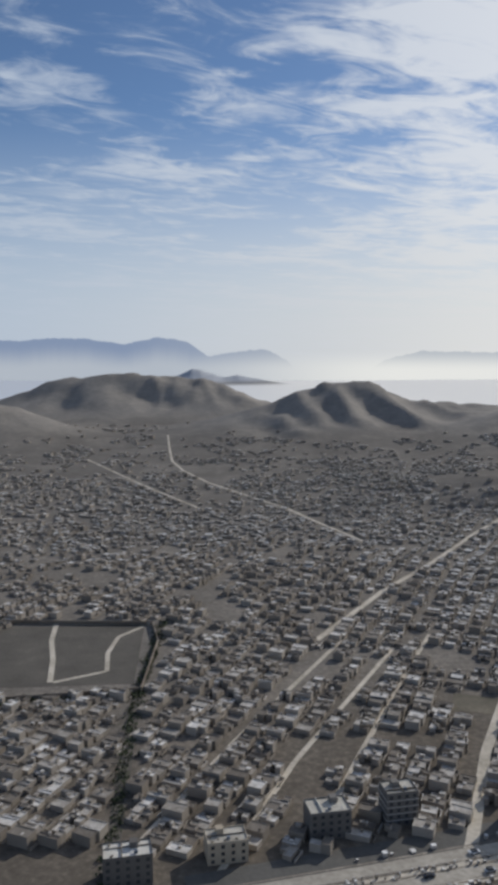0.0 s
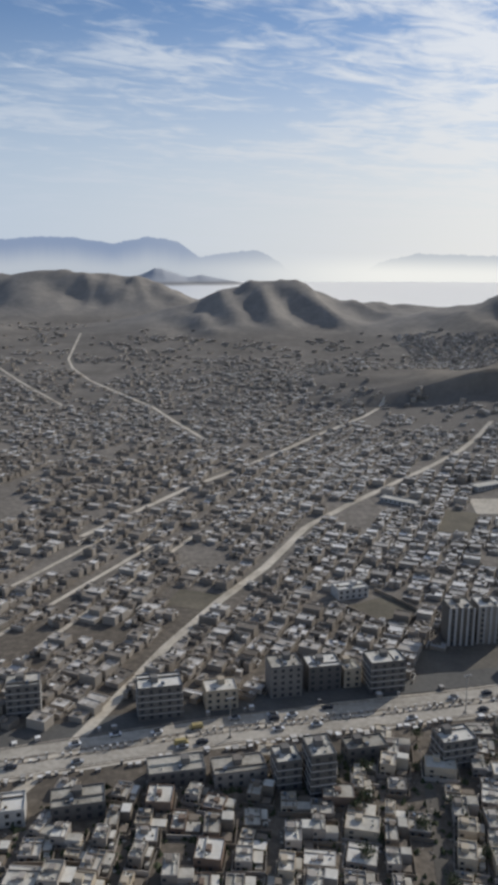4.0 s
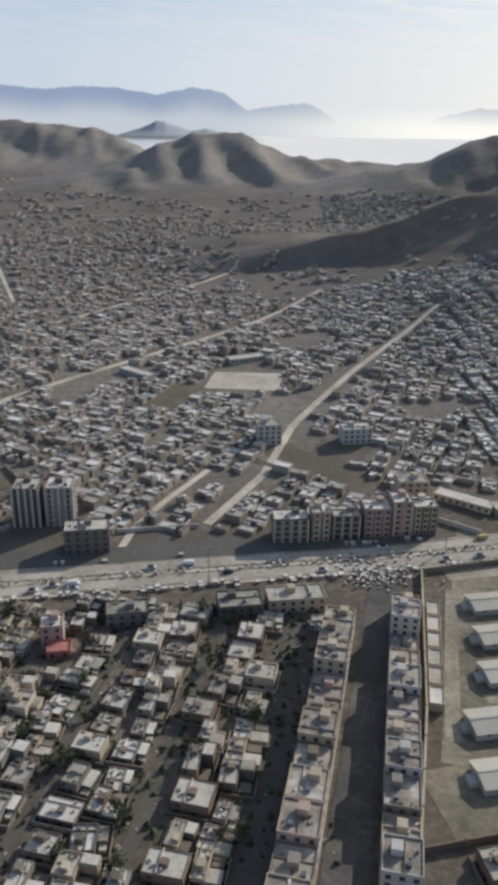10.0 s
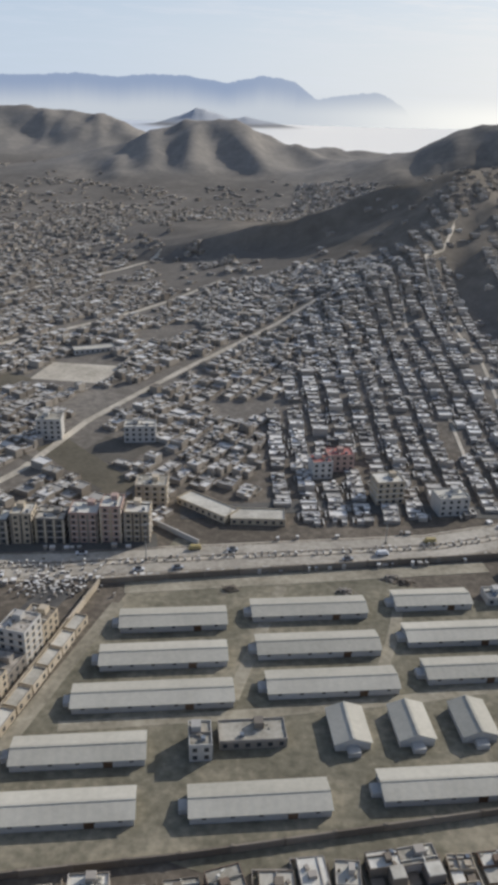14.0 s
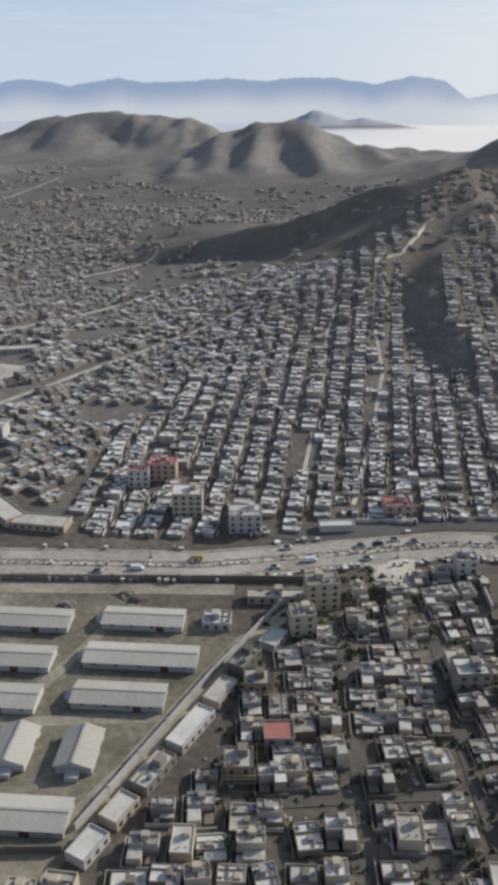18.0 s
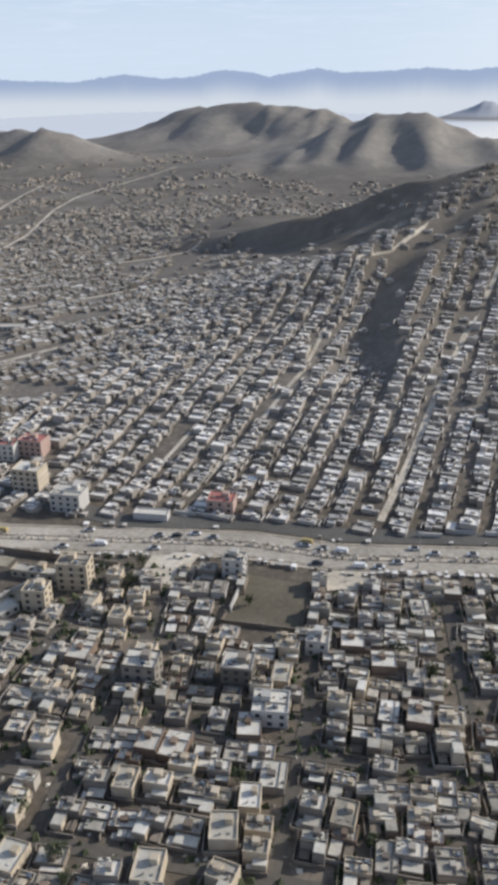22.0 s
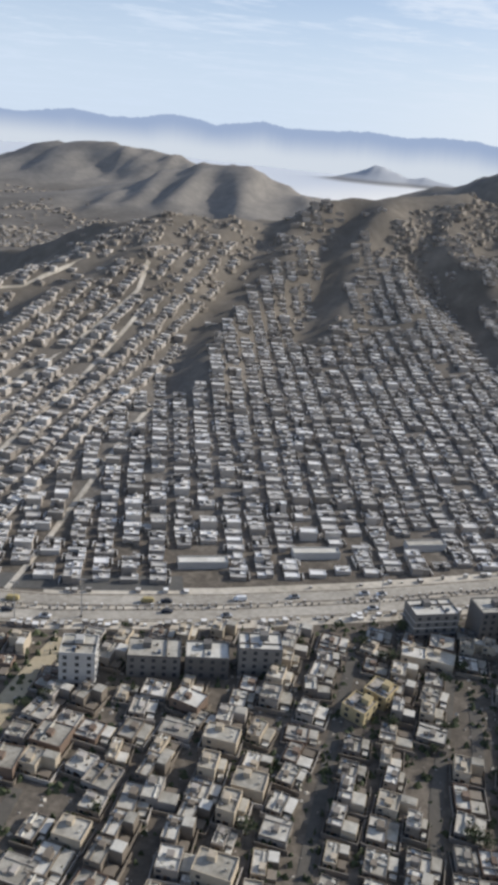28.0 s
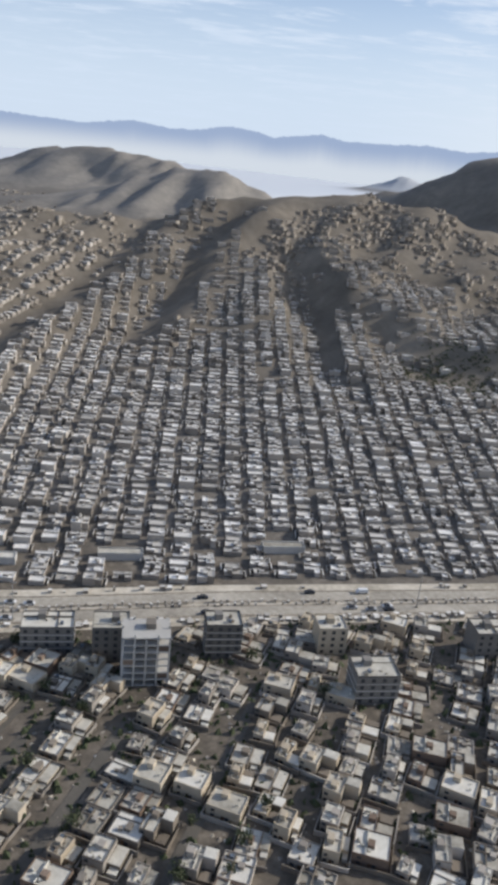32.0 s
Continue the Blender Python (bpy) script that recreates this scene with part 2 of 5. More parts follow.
BARK = surface("bark", [(0.2, (0.06, 0.045, 0.03)), (0.8, (0.13, 0.10, 0.075))], 0.5, 3.0)
LEAF = surface("dusty_leaves", [(0.2, (0.04, 0.052, 0.028)), (0.6, (0.075, 0.088, 0.048)), (0.9, (0.12, 0.13, 0.075))], 0.5, 2.5, island=0.5)
RUBBER = surface("rubber", [(0.2, (0.02, 0.02, 0.02)), (0.8, (0.04, 0.04, 0.04))], 1.0, 4.0)
TANK = surface("plastic_tank", [(0.3, (0.10, 0.125, 0.16)), (0.7, (0.20, 0.225, 0.26))], 0.5, 2.0, rough=0.5, each=0.5)


# ---- lie of the land ----
def crest(x, y, pts, w, wn=None, power=2.0):
    """Height of a ridge that follows points (x, y, top), falling away to both sides over the width w (wn: to the north)."""
    best = np.zeros_like(x)
    for (x1, y1, z1), (x2, y2, z2) in zip(pts, pts[1:]):
        dx, dy = x2 - x1, y2 - y1
        t = np.clip(((x - x1) * dx + (y - y1) * dy) / (dx * dx + dy * dy), 0, 1)
        d = np.hypot(x - x1 - t * dx, y - y1 - t * dy)
        ww = w if wn is None else np.where(y > y1 + t * dy, wn, w)
        best = np.maximum(best, (z1 + t * (z2 - z1)) * np.exp(-(d / ww) ** power))
    return best


FRONT = [(550, 846, 93), (610, 915, 93), (645, 955, 108), (677, 990, 118), (740, 1045, 122), (785, 1062, 117), (830, 1088, 107), (900, 1120, 94), (1010, 1170, 88)]
NOSE = [(300, 965, 18), (340, 935, 26), (372, 912, 32), (410, 868, 42), (452, 848, 56), (492, 840, 71), (520, 837, 84), (550, 846, 95)]
SHOULDER = [(552, 800, 70), (534, 735, 60), (512, 688, 52), (484, 662, 46), (470, 632, 36), (448, 580, 20)]
EAST = [(520, 1540, 50), (550, 1480, 64), (660, 1400, 112), (780, 1350, 158), (920, 1300, 205), (1200, 1300, 220)]
HILL_B = [(-60, 1470, 14), (10, 1545, 38), (75, 1605, 66), (148, 1632, 97), (238, 1645, 94), (324, 1715, 58), (543, 1700, 42), (800, 1760, 48)]
HILL_A = [(-570, 1940, 46), (-450, 1945, 93), (-330, 1955, 103), (-225, 1985, 95), (-117, 1995, 98), (-10, 2005, 30)]
HILL_F = [(-760, 1510, 52), (-600, 1480, 60), (-520, 1465, 65), (-440, 1468, 63), (-340, 1485, 22)]
PEAK_C = [(-470, 4040, 16), (-268, 4040, 94), (-130, 4060, 42), (-60, 4100, 54), (20, 4120, 38), (160, 4130, 8)]
NEAR_SPURS = [[(94, 1580, 58), (124, 1490, 42), (134, 1420, 22)], [(174, 1590, 74), (184, 1510, 50), (192, 1440, 26)], [(230, 1602, 70), (277, 1527, 48), (318, 1455, 24)], [(352, 1640, 50), (415, 1540, 24)],
              [(55, 1500, 40), (94, 1390, 20)], [(640, 1385, 88), (600, 1330, 66), (560, 1250, 30)], [(765, 1320, 120), (740, 1270, 98), (700, 1200, 60)]]
FAR_SPURS = [[(-448, 1920, 76), (-440, 1850, 54), (-470, 1740, 14)], [(-335, 1930, 84), (-318, 1850, 58), (-330, 1740, 16)], [(-228, 1950, 76), (-205, 1860, 50), (-190, 1750, 14)], [(-110, 1960, 80), (-85, 1890, 56), (-60, 1780, 14)],
             [(-463, 1440, 68), (-440, 1380, 36), (-430, 1310, 6)], [(-560, 1465, 60), (-560, 1390, 32), (-570, 1320, 6)]]
# steep west flanks of the spurs, from the top down: these lie in the shade
GULLIES = [[(566, 780), (558, 735), (545, 692), (553, 648), (566, 600), (578, 565)], [(642, 870), (648, 806), (655, 758), (666, 711), (690, 655)], [(683, 955), (688, 893), (706, 836), (718, 775)],
           [(780, 905), (798, 880), (818, 852), (845, 815)]]
SCARP = [(755, 935), (785, 906), (830, 888), (880, 880), (930, 888), (990, 905)]
FAR_GULLIES = [([(70, 1592), (102, 1490), (110, 1430)], 26, 6), ([(150, 1604), (162, 1515), (171, 1450)], 26, 7), ([(206, 1618), (255, 1531), (297, 1462)], 32, 6), ([(334, 1634), (398, 1540)], 30, 5),
               ([(33, 1505), (76, 1383)], 26, 4.5), ([(-292, 1916), (-215, 1890), (-160, 1850)], 38, 8), ([(-405, 1880), (-380, 1790)], 32, 6), ([(-70, 1950), (-40, 1880)], 30, 5), ([(-500, 1440), (-480, 1370)], 26, 4)]   # line, width and rise


def flank(x, y, line, w, rise):
    """A sharp step across a line that runs downhill: a hollow on its west side, a rib on its east."""
    best, out = np.full(x.shape, 1e9), np.zeros(x.shape)
    for (x1, y1), (x2, y2) in zip(line, line[1:]):
        dx, dy = x2 - x1, y2 - y1
        n = math.hypot(dx, dy)
        dx, dy = dx / n, dy / n
        s = (x - x1) * dx + (y - y1) * dy
        over = np.maximum(0, np.maximum(-s, s - n))
        d = (dx * (y - y1) - dy * (x - x1)) / w
        dist = np.hypot(d * w, over)
        near = dist < best
        best = np.where(near, dist, best)
        out = np.where(near, rise * 1.65 * d * np.exp(-0.5 * d * d - (over / 22.0) ** 2), out)
    return out


ROAD_X, ROAD_Y = (-260, 126, 421, 588, 744, 844, 984, 1300), (170, 272, 337, 399, 467, 537, 652, 905)


def land(x, y):
    x, y = np.asarray(x, float), np.asarray(y, float)
    p = 5.0
    slim = np.where(x < 545, 545 - (545 - x) * 1.6, x)
    parts = [np.maximum(crest(slim, y, FRONT, 200, 150, 1.22), crest(x, y, NOSE, 70, 150, 1.7)), crest(x, y, SHOULDER, 52, None, 1.5), crest(x, y, EAST, 200, None, 1.5),
             crest(x, y, HILL_B, 165, 104, 1.25), crest(x, y, HILL_A, 165, 128, 1.3), crest(x, y, HILL_F, 112, None, 1.4), crest(x, y, PEAK_C, 120, None, 1.15)]
    parts += [crest(x, y, q, 46 if q[0][1] > 1400 else 90, None, 1.25) for q in NEAR_SPURS + FAR_SPURS]
    z = sum(q ** p for q in parts) ** (1 / p)
    for q in GULLIES:
        z = z + flank(x, y, q, 13.0, 6.0)
    z = z + flank(x, y, SCARP, 20.0, 7.0)
    for q, w, rise in FAR_GULLIES:
        z = z + flank(x, y, q, w, rise)
    # the foot of the slope runs out before it reaches the main road
    away = np.clip((y - np.interp(x, ROAD_X, ROAD_Y) - 5) / 150, 0, 1)
    z = z * away * away * (3 - 2 * away)
    plain = 0.006 * np.clip(y - 420, 0, 1500) + 0.02 * np.clip(y - 800, 0, 310)
    return z + plain * np.clip((2450 - y) / 550, 0, 1) + 0.012 * np.clip(x - 700, 0, 400) * np.clip((y - 350) / 200, 0, 1)


def ribs(x, y):
    """Gullies and ribs that break up the slopes."""
    out = np.zeros(len(x))
    for i, (a, b) in enumerate(zip(x, y)):
        k = 70.0 if b < 1250 else 62.0
        out[i] = 0.55 - abs(noise.fractal(Vector((a / k, b / (k * 2.6), 0.3)), 1.0, 2.0, 3))
    return out


def ground_level(x, y):
    """The ground's height, ribs included."""
    x, y = np.asarray(x, float), np.asarray(y, float)
    z = land(x, y)
    hilly = np.clip((z - 22) / 50, 0, 1) * (y > 560)
    wild = hilly > 0
    if wild.any():
        far = np.clip((y[wild] - 1150) / 200, 0, 1)
        z[wild] += hilly[wild] * (ribs(x[wild], y[wild]) - 0.34) * (14 - 3 * far)
    return z


def make_ground():
    xs = np.concatenate([np.arange(-2600, -900, 120), np.arange(-900, -300, 20), np.arange(-300, 1200, 10), np.arange(1200, 2000, 40), np.arange(2000, 3200, 150)])
    ys = np.concatenate([np.arange(-900, 100, 60), np.arange(100, 1300, 10), np.arange(1300, 2200, 14), np.arange(2200, 3700, 100), np.arange(3700, 4760, 40)])
    X, Y = np.meshgrid(xs, ys)
    x, y = X.ravel(), Y.ravel()
    z = ground_level(x, y)
    n, m = len(xs), len(ys)
    idx = np.arange(n * m).reshape(m, n)
    faces = np.stack([idx[:-1, :-1], idx[:-1, 1:], idx[1:, 1:], idx[1:, :-1]], -1).reshape(-1, 4)
    me = bpy.data.meshes.new("ground")
    me.from_pydata(np.stack([x, y, z], 1).tolist(), [], faces.tolist())
    me.shade_smooth()
    me.materials.append(HAZED_EARTH)
    return tagged(new("ground", me), "dry brown earth plain rising to bare ribbed hills, far parts painted pale as haze", "ground", kind="structure")


def earth_material():
    m = bpy.data.materials.new("earth")
    m.use_nodes = True
    N = Nodes(m.node_tree)
    bsdf = m.node_tree.nodes["Principled BSDF"]
    pos = m.node_tree.nodes.new("ShaderNodeNewGeometry").outputs["Position"]
    sep = m.node_tree.nodes.new("ShaderNodeSeparateXYZ")
    N.link(pos, sep.inputs[0])
    f = N.math("ADD", N.math("MULTIPLY", N.noise(pos, 0.02, 5), 0.4), N.math("MULTIPLY", N.noise(pos, 0.3, 7, 0.68), 0.6))
    f = N.math("ADD", N.math("MULTIPLY", N.math("SUBTRACT", f, 0.5), 1.5), 0.5)
    town = N.ramp(f, [(0.25, (0.085, 0.074, 0.061)), (0.5, (0.14, 0.12, 0.097)), (0.72, (0.245, 0.21, 0.168))])
    g = N.math("ADD", N.math("MULTIPLY", N.noise(pos, 0.012, 6, 0.6, 0.8), 0.6), N.math("MULTIPLY", N.noise(pos, 0.09, 7, 0.65), 0.4))
    hill = N.ramp(g, [(0.3, (0.12, 0.105, 0.085)), (0.5, (0.195, 0.17, 0.138)), (0.7, (0.30, 0.262, 0.213))])
    dust = N.ramp(f, [(0.25, (0.13, 0.117, 0.10)), (0.5, (0.20, 0.18, 0.155)), (0.72, (0.31, 0.279, 0.238))])
    side = N.math("SUBTRACT", sep.outputs[1], N.math("MULTIPLY", sep.outputs[0], 0.42))
    side = N.math("SUBTRACT", side, N.step(sep.outputs[0], 60.0, 280.0, 130.0, 0.0))
    col = N.mix(N.step(side, 175.0, 300.0), town, dust)
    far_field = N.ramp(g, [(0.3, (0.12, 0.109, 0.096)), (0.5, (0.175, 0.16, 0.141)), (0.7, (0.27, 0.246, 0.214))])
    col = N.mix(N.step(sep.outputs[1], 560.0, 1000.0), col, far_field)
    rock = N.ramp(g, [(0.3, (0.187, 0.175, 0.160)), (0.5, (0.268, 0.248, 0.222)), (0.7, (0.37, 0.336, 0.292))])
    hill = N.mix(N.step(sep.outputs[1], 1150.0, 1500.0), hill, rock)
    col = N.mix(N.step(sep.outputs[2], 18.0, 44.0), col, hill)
    # haze painted into the far ground: its low parts fade to near white
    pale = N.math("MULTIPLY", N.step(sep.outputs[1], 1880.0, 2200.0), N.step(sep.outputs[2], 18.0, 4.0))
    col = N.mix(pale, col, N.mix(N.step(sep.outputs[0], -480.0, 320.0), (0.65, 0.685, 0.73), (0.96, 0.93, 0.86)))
    # the farthest peak's colour carries haze as well: pale blue-grey
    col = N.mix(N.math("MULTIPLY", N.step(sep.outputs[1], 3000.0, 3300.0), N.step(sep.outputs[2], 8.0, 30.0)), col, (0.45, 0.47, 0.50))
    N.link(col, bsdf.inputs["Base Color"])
    bsdf.inputs["Roughness"].default_value = 0.95
    bsdf.inputs["Specular IOR Level"].default_value = 0.1
    return m


HAZED_EARTH = earth_material()
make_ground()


# ---- streets ----
def along(pts, step):
    """Points every step metres along a line, with the direction there."""
    pts = [np.array(p, float) for p in pts]
    out, left = [], 0.0
    for p, q in zip(pts, pts[1:]):
        n = np.linalg.norm(q - p)
        d = (q - p) / n
        s = left
        while s < n:
            out.append((*(p + d * s), *d))
            s += step
        left = s - n
    return out


def strip(name, pts, width, material, lift, label, category="road", step=6.0):
    """A road laid on the land, with a slab's thickness."""
    line = along(pts, step)
    ks = (-1, -0.5, 0, 0.5, 1)
    px = np.array([[x - dy * width / 2 * k for k in ks] for x, y, dx, dy in line])
    py = np.array([[y + dx * width / 2 * k for k in ks] for x, y, dx, dy in line])
    pz = ground_level(px.ravel(), py.ravel()).reshape(px.shape) + lift
    n = len(line)
    verts = [(px[i, k], py[i, k], pz[i, k]) for i in range(n) for k in range(5)]
    verts += [(px[i, k], py[i, k], pz[i, k] - 1.2) for i in range(n) for k in (0, 4)]
    faces = []
    for i in range(n - 1):
        a, b = i * 5, i * 5 + 5
        faces += [(a + k + 1, a + k, b + k, b + k + 1)[::-1] for k in range(4)]
        c, d = n * 5 + 2 * i, n * 5 + 2 * i + 2
        faces += [(a, b, d, c), (b + 4, a + 4, c + 1, d + 1)]
    me = bpy.data.meshes.new(name)
    me.from_pydata(verts, [], faces)
    me.materials.append(material)
    return tagged(new(name, me), label, category, kind="structure")


DUST = surface("dusty_road", [(0.2, (0.35, 0.31, 0.245)), (0.5, (0.54, 0.485, 0.395)), (0.82, (0.70, 0.64, 0.54))], 0.05, 0.5, amount=1.0)
ASPHALT = surface("worn_asphalt", [(0.2, (0.27, 0.245, 0.205)), (0.5, (0.41, 0.372, 0.312)), (0.8, (0.55, 0.505, 0.43))], 0.04, 0.5, amount=0.9)
LOT_EARTH = surface("dark_earth", [(0.25, (0.10, 0.09, 0.076)), (0.6, (0.15, 0.135, 0.113)), (0.9, (0.22, 0.195, 0.16))], 0.08, 0.6)
GREY_STREET = surface("grey_street", [(0.2, (0.075, 0.073, 0.07)), (0.5, (0.12, 0.115, 0.108)), (0.85, (0.20, 0.187, 0.168))], 0.08, 0.6, amount=0.9)
LANE = surface("packed_lane", [(0.2, (0.085, 0.078, 0.067)), (0.6, (0.135, 0.122, 0.104)), (0.9, (0.21, 0.19, 0.16))], 0.06, 0.8)
YARD = surface("army_yard", [(0.25, (0.12, 0.111, 0.08)), (0.5, (0.205, 0.187, 0.137)), (0.8, (0.37, 0.325, 0.24))], 0.035, 0.4, amount=0.9)
OCHRE = surface("ochre_track", [(0.2, (0.34, 0.28, 0.18)), (0.6, (0.47, 0.40, 0.28)), (0.9, (0.58, 0.51, 0.38))], 0.05, 0.7)
FIELD = surface("dry_grass", [(0.25, (0.10, 0.09, 0.067)), (0.6, (0.165, 0.145, 0.108)), (0.9, (0.26, 0.225, 0.17))], 0.05, 0.5)

MAIN = [(-260, 170), (-100, 212), (46, 250), (126, 272), (206, 288), (286, 306), (367, 323), (421, 337), (502, 358), (588, 399), (624, 408),
        (702, 446), (744, 467), (795, 500), (844, 537), (900, 585), (984, 652), (1100, 745), (1300, 905)]
AVENUE = [(62, 232), (78, 268), (102, 334), (124, 382), (147, 424), (173, 486), (205, 530), (250, 584), (275, 612), (312, 656), (332, 686), (362, 738)]
UPPER = [(40, 470), (97, 570), (140, 630), (156, 655), (208, 737), (255, 800), (285, 850)]
SECOND = [(300, 345), (322, 394), (335, 450), (351, 488), (373, 536), (400, 582), (430, 628), (446, 648)]
CLIMB_1 = [(627, 440), (613, 562), (608, 615), (605, 670), (600, 738), (585, 775)]
CLIMB_2 = [(660, 500), (650, 552), (637, 620), (624, 681), (611, 740)]
CLIMB_3 = [(722, 468), (707, 524), (696, 574), (682, 640)]
CLIMB_4 = [(548, 420), (546, 481), (541, 546), (524, 619), (515, 682), (530, 704), (545, 763)]
CLIMB_5 = [(522, 440), (511, 534), (500, 591), (496, 670)]
RISE = [(268, 318), (271, 340), (279, 362), (296, 397)]
WEST_1 = [(-41, 264), (-8, 341), (8, 375), (60, 480)]
WEST_2 = [(-11, 250), (19, 326), (43, 375), (85, 460)]
WEST_3 = [(24, 274), (49, 336), (85, 423), (110, 480)]
CANAL = [(-43, 200), (-56, 381), (-55, 507)]
FAR_1 = [(-55, 865), (-136, 1001), (-190, 1100), (-240, 1196)]
FAR_2 = [(102, 716), (41, 859), (0, 925), (-50, 1006), (-90, 1095), (-112, 1175), (-128, 1300), (-144, 1437)]
DARK_ST = [(322, 165), (328, 200), (335, 264), (341, 296)]
WIDE_ST = [(345, 172), (350, 200), (359, 250), (368, 300), (371, 312)]
LANES = [[(181, 150), (188, 200), (196, 262)], [(209, 150), (217, 200), (228, 262)], [(236, 150), (244, 200), (254, 266)], [(263, 150), (270.5, 200), (283, 280)],
         [(291, 150), (299, 200), (312, 285)], [(590, 230), (579, 262), (566, 305), (551, 372)], [(868, 400), (857, 450), (846, 505)],
         [(895, 424), (889, 445), (884, 478), (878, 512)], [(902, 455), (896, 469), (888, 500)], [(923, 450), (909, 520)], [(955, 460), (936, 545)], [(790, 395), (812, 330)], [(580, 366), (592, 324), (600, 292), (610, 262)], [(545, 238), (589, 253), (617, 262), (680, 283)], [(612, 304), (646, 312), (690, 326)], [(638, 361), (651, 321), (660, 294), (666, 270)], [(666, 400), (682, 363), (690, 345)], [(714, 364), (720, 349), (732, 316)], [(545, 257), (575, 268), (600, 277)]]
ALLROADS = [(AVENUE, 4.8), (UPPER, 4.6), (SECOND, 7.0), (CLIMB_1, 2.4), (CLIMB_2, 2.6), (CLIMB_3, 2.6), (CLIMB_4, 2.2), (CLIMB_5, 2.0), (RISE, 4), (WEST_1, 2.8), (WEST_2, 2.8), (WEST_3, 2.8), (CANAL, 6), (FAR_1, 6), (FAR_2, 6), (DARK_ST, 6.5), (WIDE_ST, 8)]
ALLROADS += [(p, 3.8) for p in LANES]
ALLROADS += [([(792, 290), (788, 315), (778, 351), (767, 409), (763, 428), (758, 452)], 7.6)]

strip("main_road", MAIN[:13], 20, DUST, 0.10, "wide dusty main road between rows of buildings")
strip("main_road", [(740, 465), *MAIN[13:]], 27, DUST, 0.085, "wide dusty main road with broad dirt verges")
for side, off in (("carriageway", -5.2), ("carriageway", 4.9)):
    line = [(x + off * 0.35, y - off * 0.9 + 0.0) for x, y in MAIN]
    strip(side, line, 5.5, ASPHALT, 0.22, "worn grey asphalt carriageway of the main road")
TRACK = surface("wheel_track", [(0.2, (0.15, 0.13, 0.105)), (0.55, (0.28, 0.245, 0.20)), (0.9, (0.46, 0.41, 0.335))], 0.12, 0.5, amount=1.2)
for off, width in ((-9.3, 0.8), (-8.0, 0.6), (-1.6, 0.9), (1.4, 0.9), (7.6, 0.6), (8.9, 0.8)):
    strip("wheel_track", [(x + off * 0.35, y - off * 0.9) for x, y in MAIN], width, TRACK, 0.19, "dark worn wheel track on the dusty road")
strip("road", AVENUE, 4.6, DUST, 0.18, "pale dusty avenue running off to the hills")
for p, w in ((UPPER, 4), (SECOND, 4.0), (CLIMB_1, 3.0), (CLIMB_2, 2.6), (CLIMB_3, 2.4), (CLIMB_4, 2.0), (CLIMB_5, 1.8), (RISE, 3), (WEST_1, 2.4), (WEST_2, 2.4), (WEST_3, 2.4), (FAR_1, 3), (FAR_2, 3.4)):
    strip("road", p, w, DUST, 0.14, "pale dirt road through low houses")
strip("road", CANAL, 5.5, LANE, 0.13, "dark lane beside a walled yard")
strip("road", DARK_ST, 8, LANE, 0.15, "dark packed-earth street between house rows")
strip("road", WIDE_ST, 11, GREY_STREET, 0.17, "wide grey asphalt street beside apartment rows")
for n, p in enumerate(LANES):
    strip("lane", p, 3.6, LANE, 0.10 + 0.006 * n, "dark packed-earth lane between houses")
strip("lane", [(792, 290), (788, 315), (778, 351), (767, 409), (763, 428), (758, 458)], 7, OCHRE, 0.16, "pale yellowish dirt road between houses")
strip("yard", [(441, 205), (448, 240), (457, 280), (469, 334)], 136, YARD, 0.08, "khaki earth yard of a walled depot", "yard", 4.0)
YARD_TRACK = surface("dusty_yard_track", [(0.25, (0.22, 0.197, 0.148)), (0.52, (0.33, 0.297, 0.228)), (0.82, (0.46, 0.415, 0.325))], 0.06, 0.5, amount=0.9)
for n, (p, w) in enumerate((([(511, 238), (518, 262), (525, 296), (530, 318), (543, 343)], 5.5), ([(392, 244), (440, 256), (485, 269), (522, 282)], 4.0), ([(392, 312), (440, 325), (520, 347)], 7.0), ([(379, 226), (385, 262), (393, 306)], 4.5), ([(437, 262), (441, 290), (446, 322)], 4.0), ([(478, 272), (484, 300), (488, 330)], 3.6))):
    strip("yard_track", p, w, YARD_TRACK, 0.13 + 0.008 * n, "pale dusty track across the depot yard", "track")
strip("forecourt", [(623, 390), (638, 399)], 12, DUST, 0.13, "pale dusty forecourt beside the road", "forecourt", 2.0)
strip("forecourt", [(563, 371), (579, 375)], 13, DUST, 0.13, "pale dusty forecourt beside the road", "forecourt", 2.0)
strip("lot", [(575.5, 362), (572, 384)], 10, DUST, 0.215, "pale dusty open square by the main road", "lot", 2.0)
strip("field", [(618, 357), (611.5, 386)], 25, FIELD, 0.12, "dry grass pitch inside a low wall", "field", 2.0)
strip("field", [(305, 505), (308, 535)], 44, DUST, 0.12, "bare pale sports ground", "field", 2.0)
strip("field", [(326, 423), (374, 381)], 17, FIELD, 0.10, "bare open ground between houses", "field", 2.0)
strip("field", [(258, 474), (276, 512)], 22, FIELD, 0.11, "dark grassy plot among houses", "field", 2.0)
strip("lot", [(204, 321), (250, 325)], 20, LOT_EARTH, 0.09, "dark empty ground in front of the towers", "lot", 2.0)
strip("lot", [(270, 326), (296, 329), (318, 331)], 20, LOT_EARTH, 0.09, "dark empty ground behind a white wall", "lot", 2.0)
strip("yard", [(371, 203), (433, 221), (512, 246)], 24, YARD, 0.05, "khaki earth yard along the depot wall", "yard", 4.0)
strip("yard", [(191, 366), (212, 379)], 22, FIELD, 0.11, "brown walled yard", "yard", 2.0)
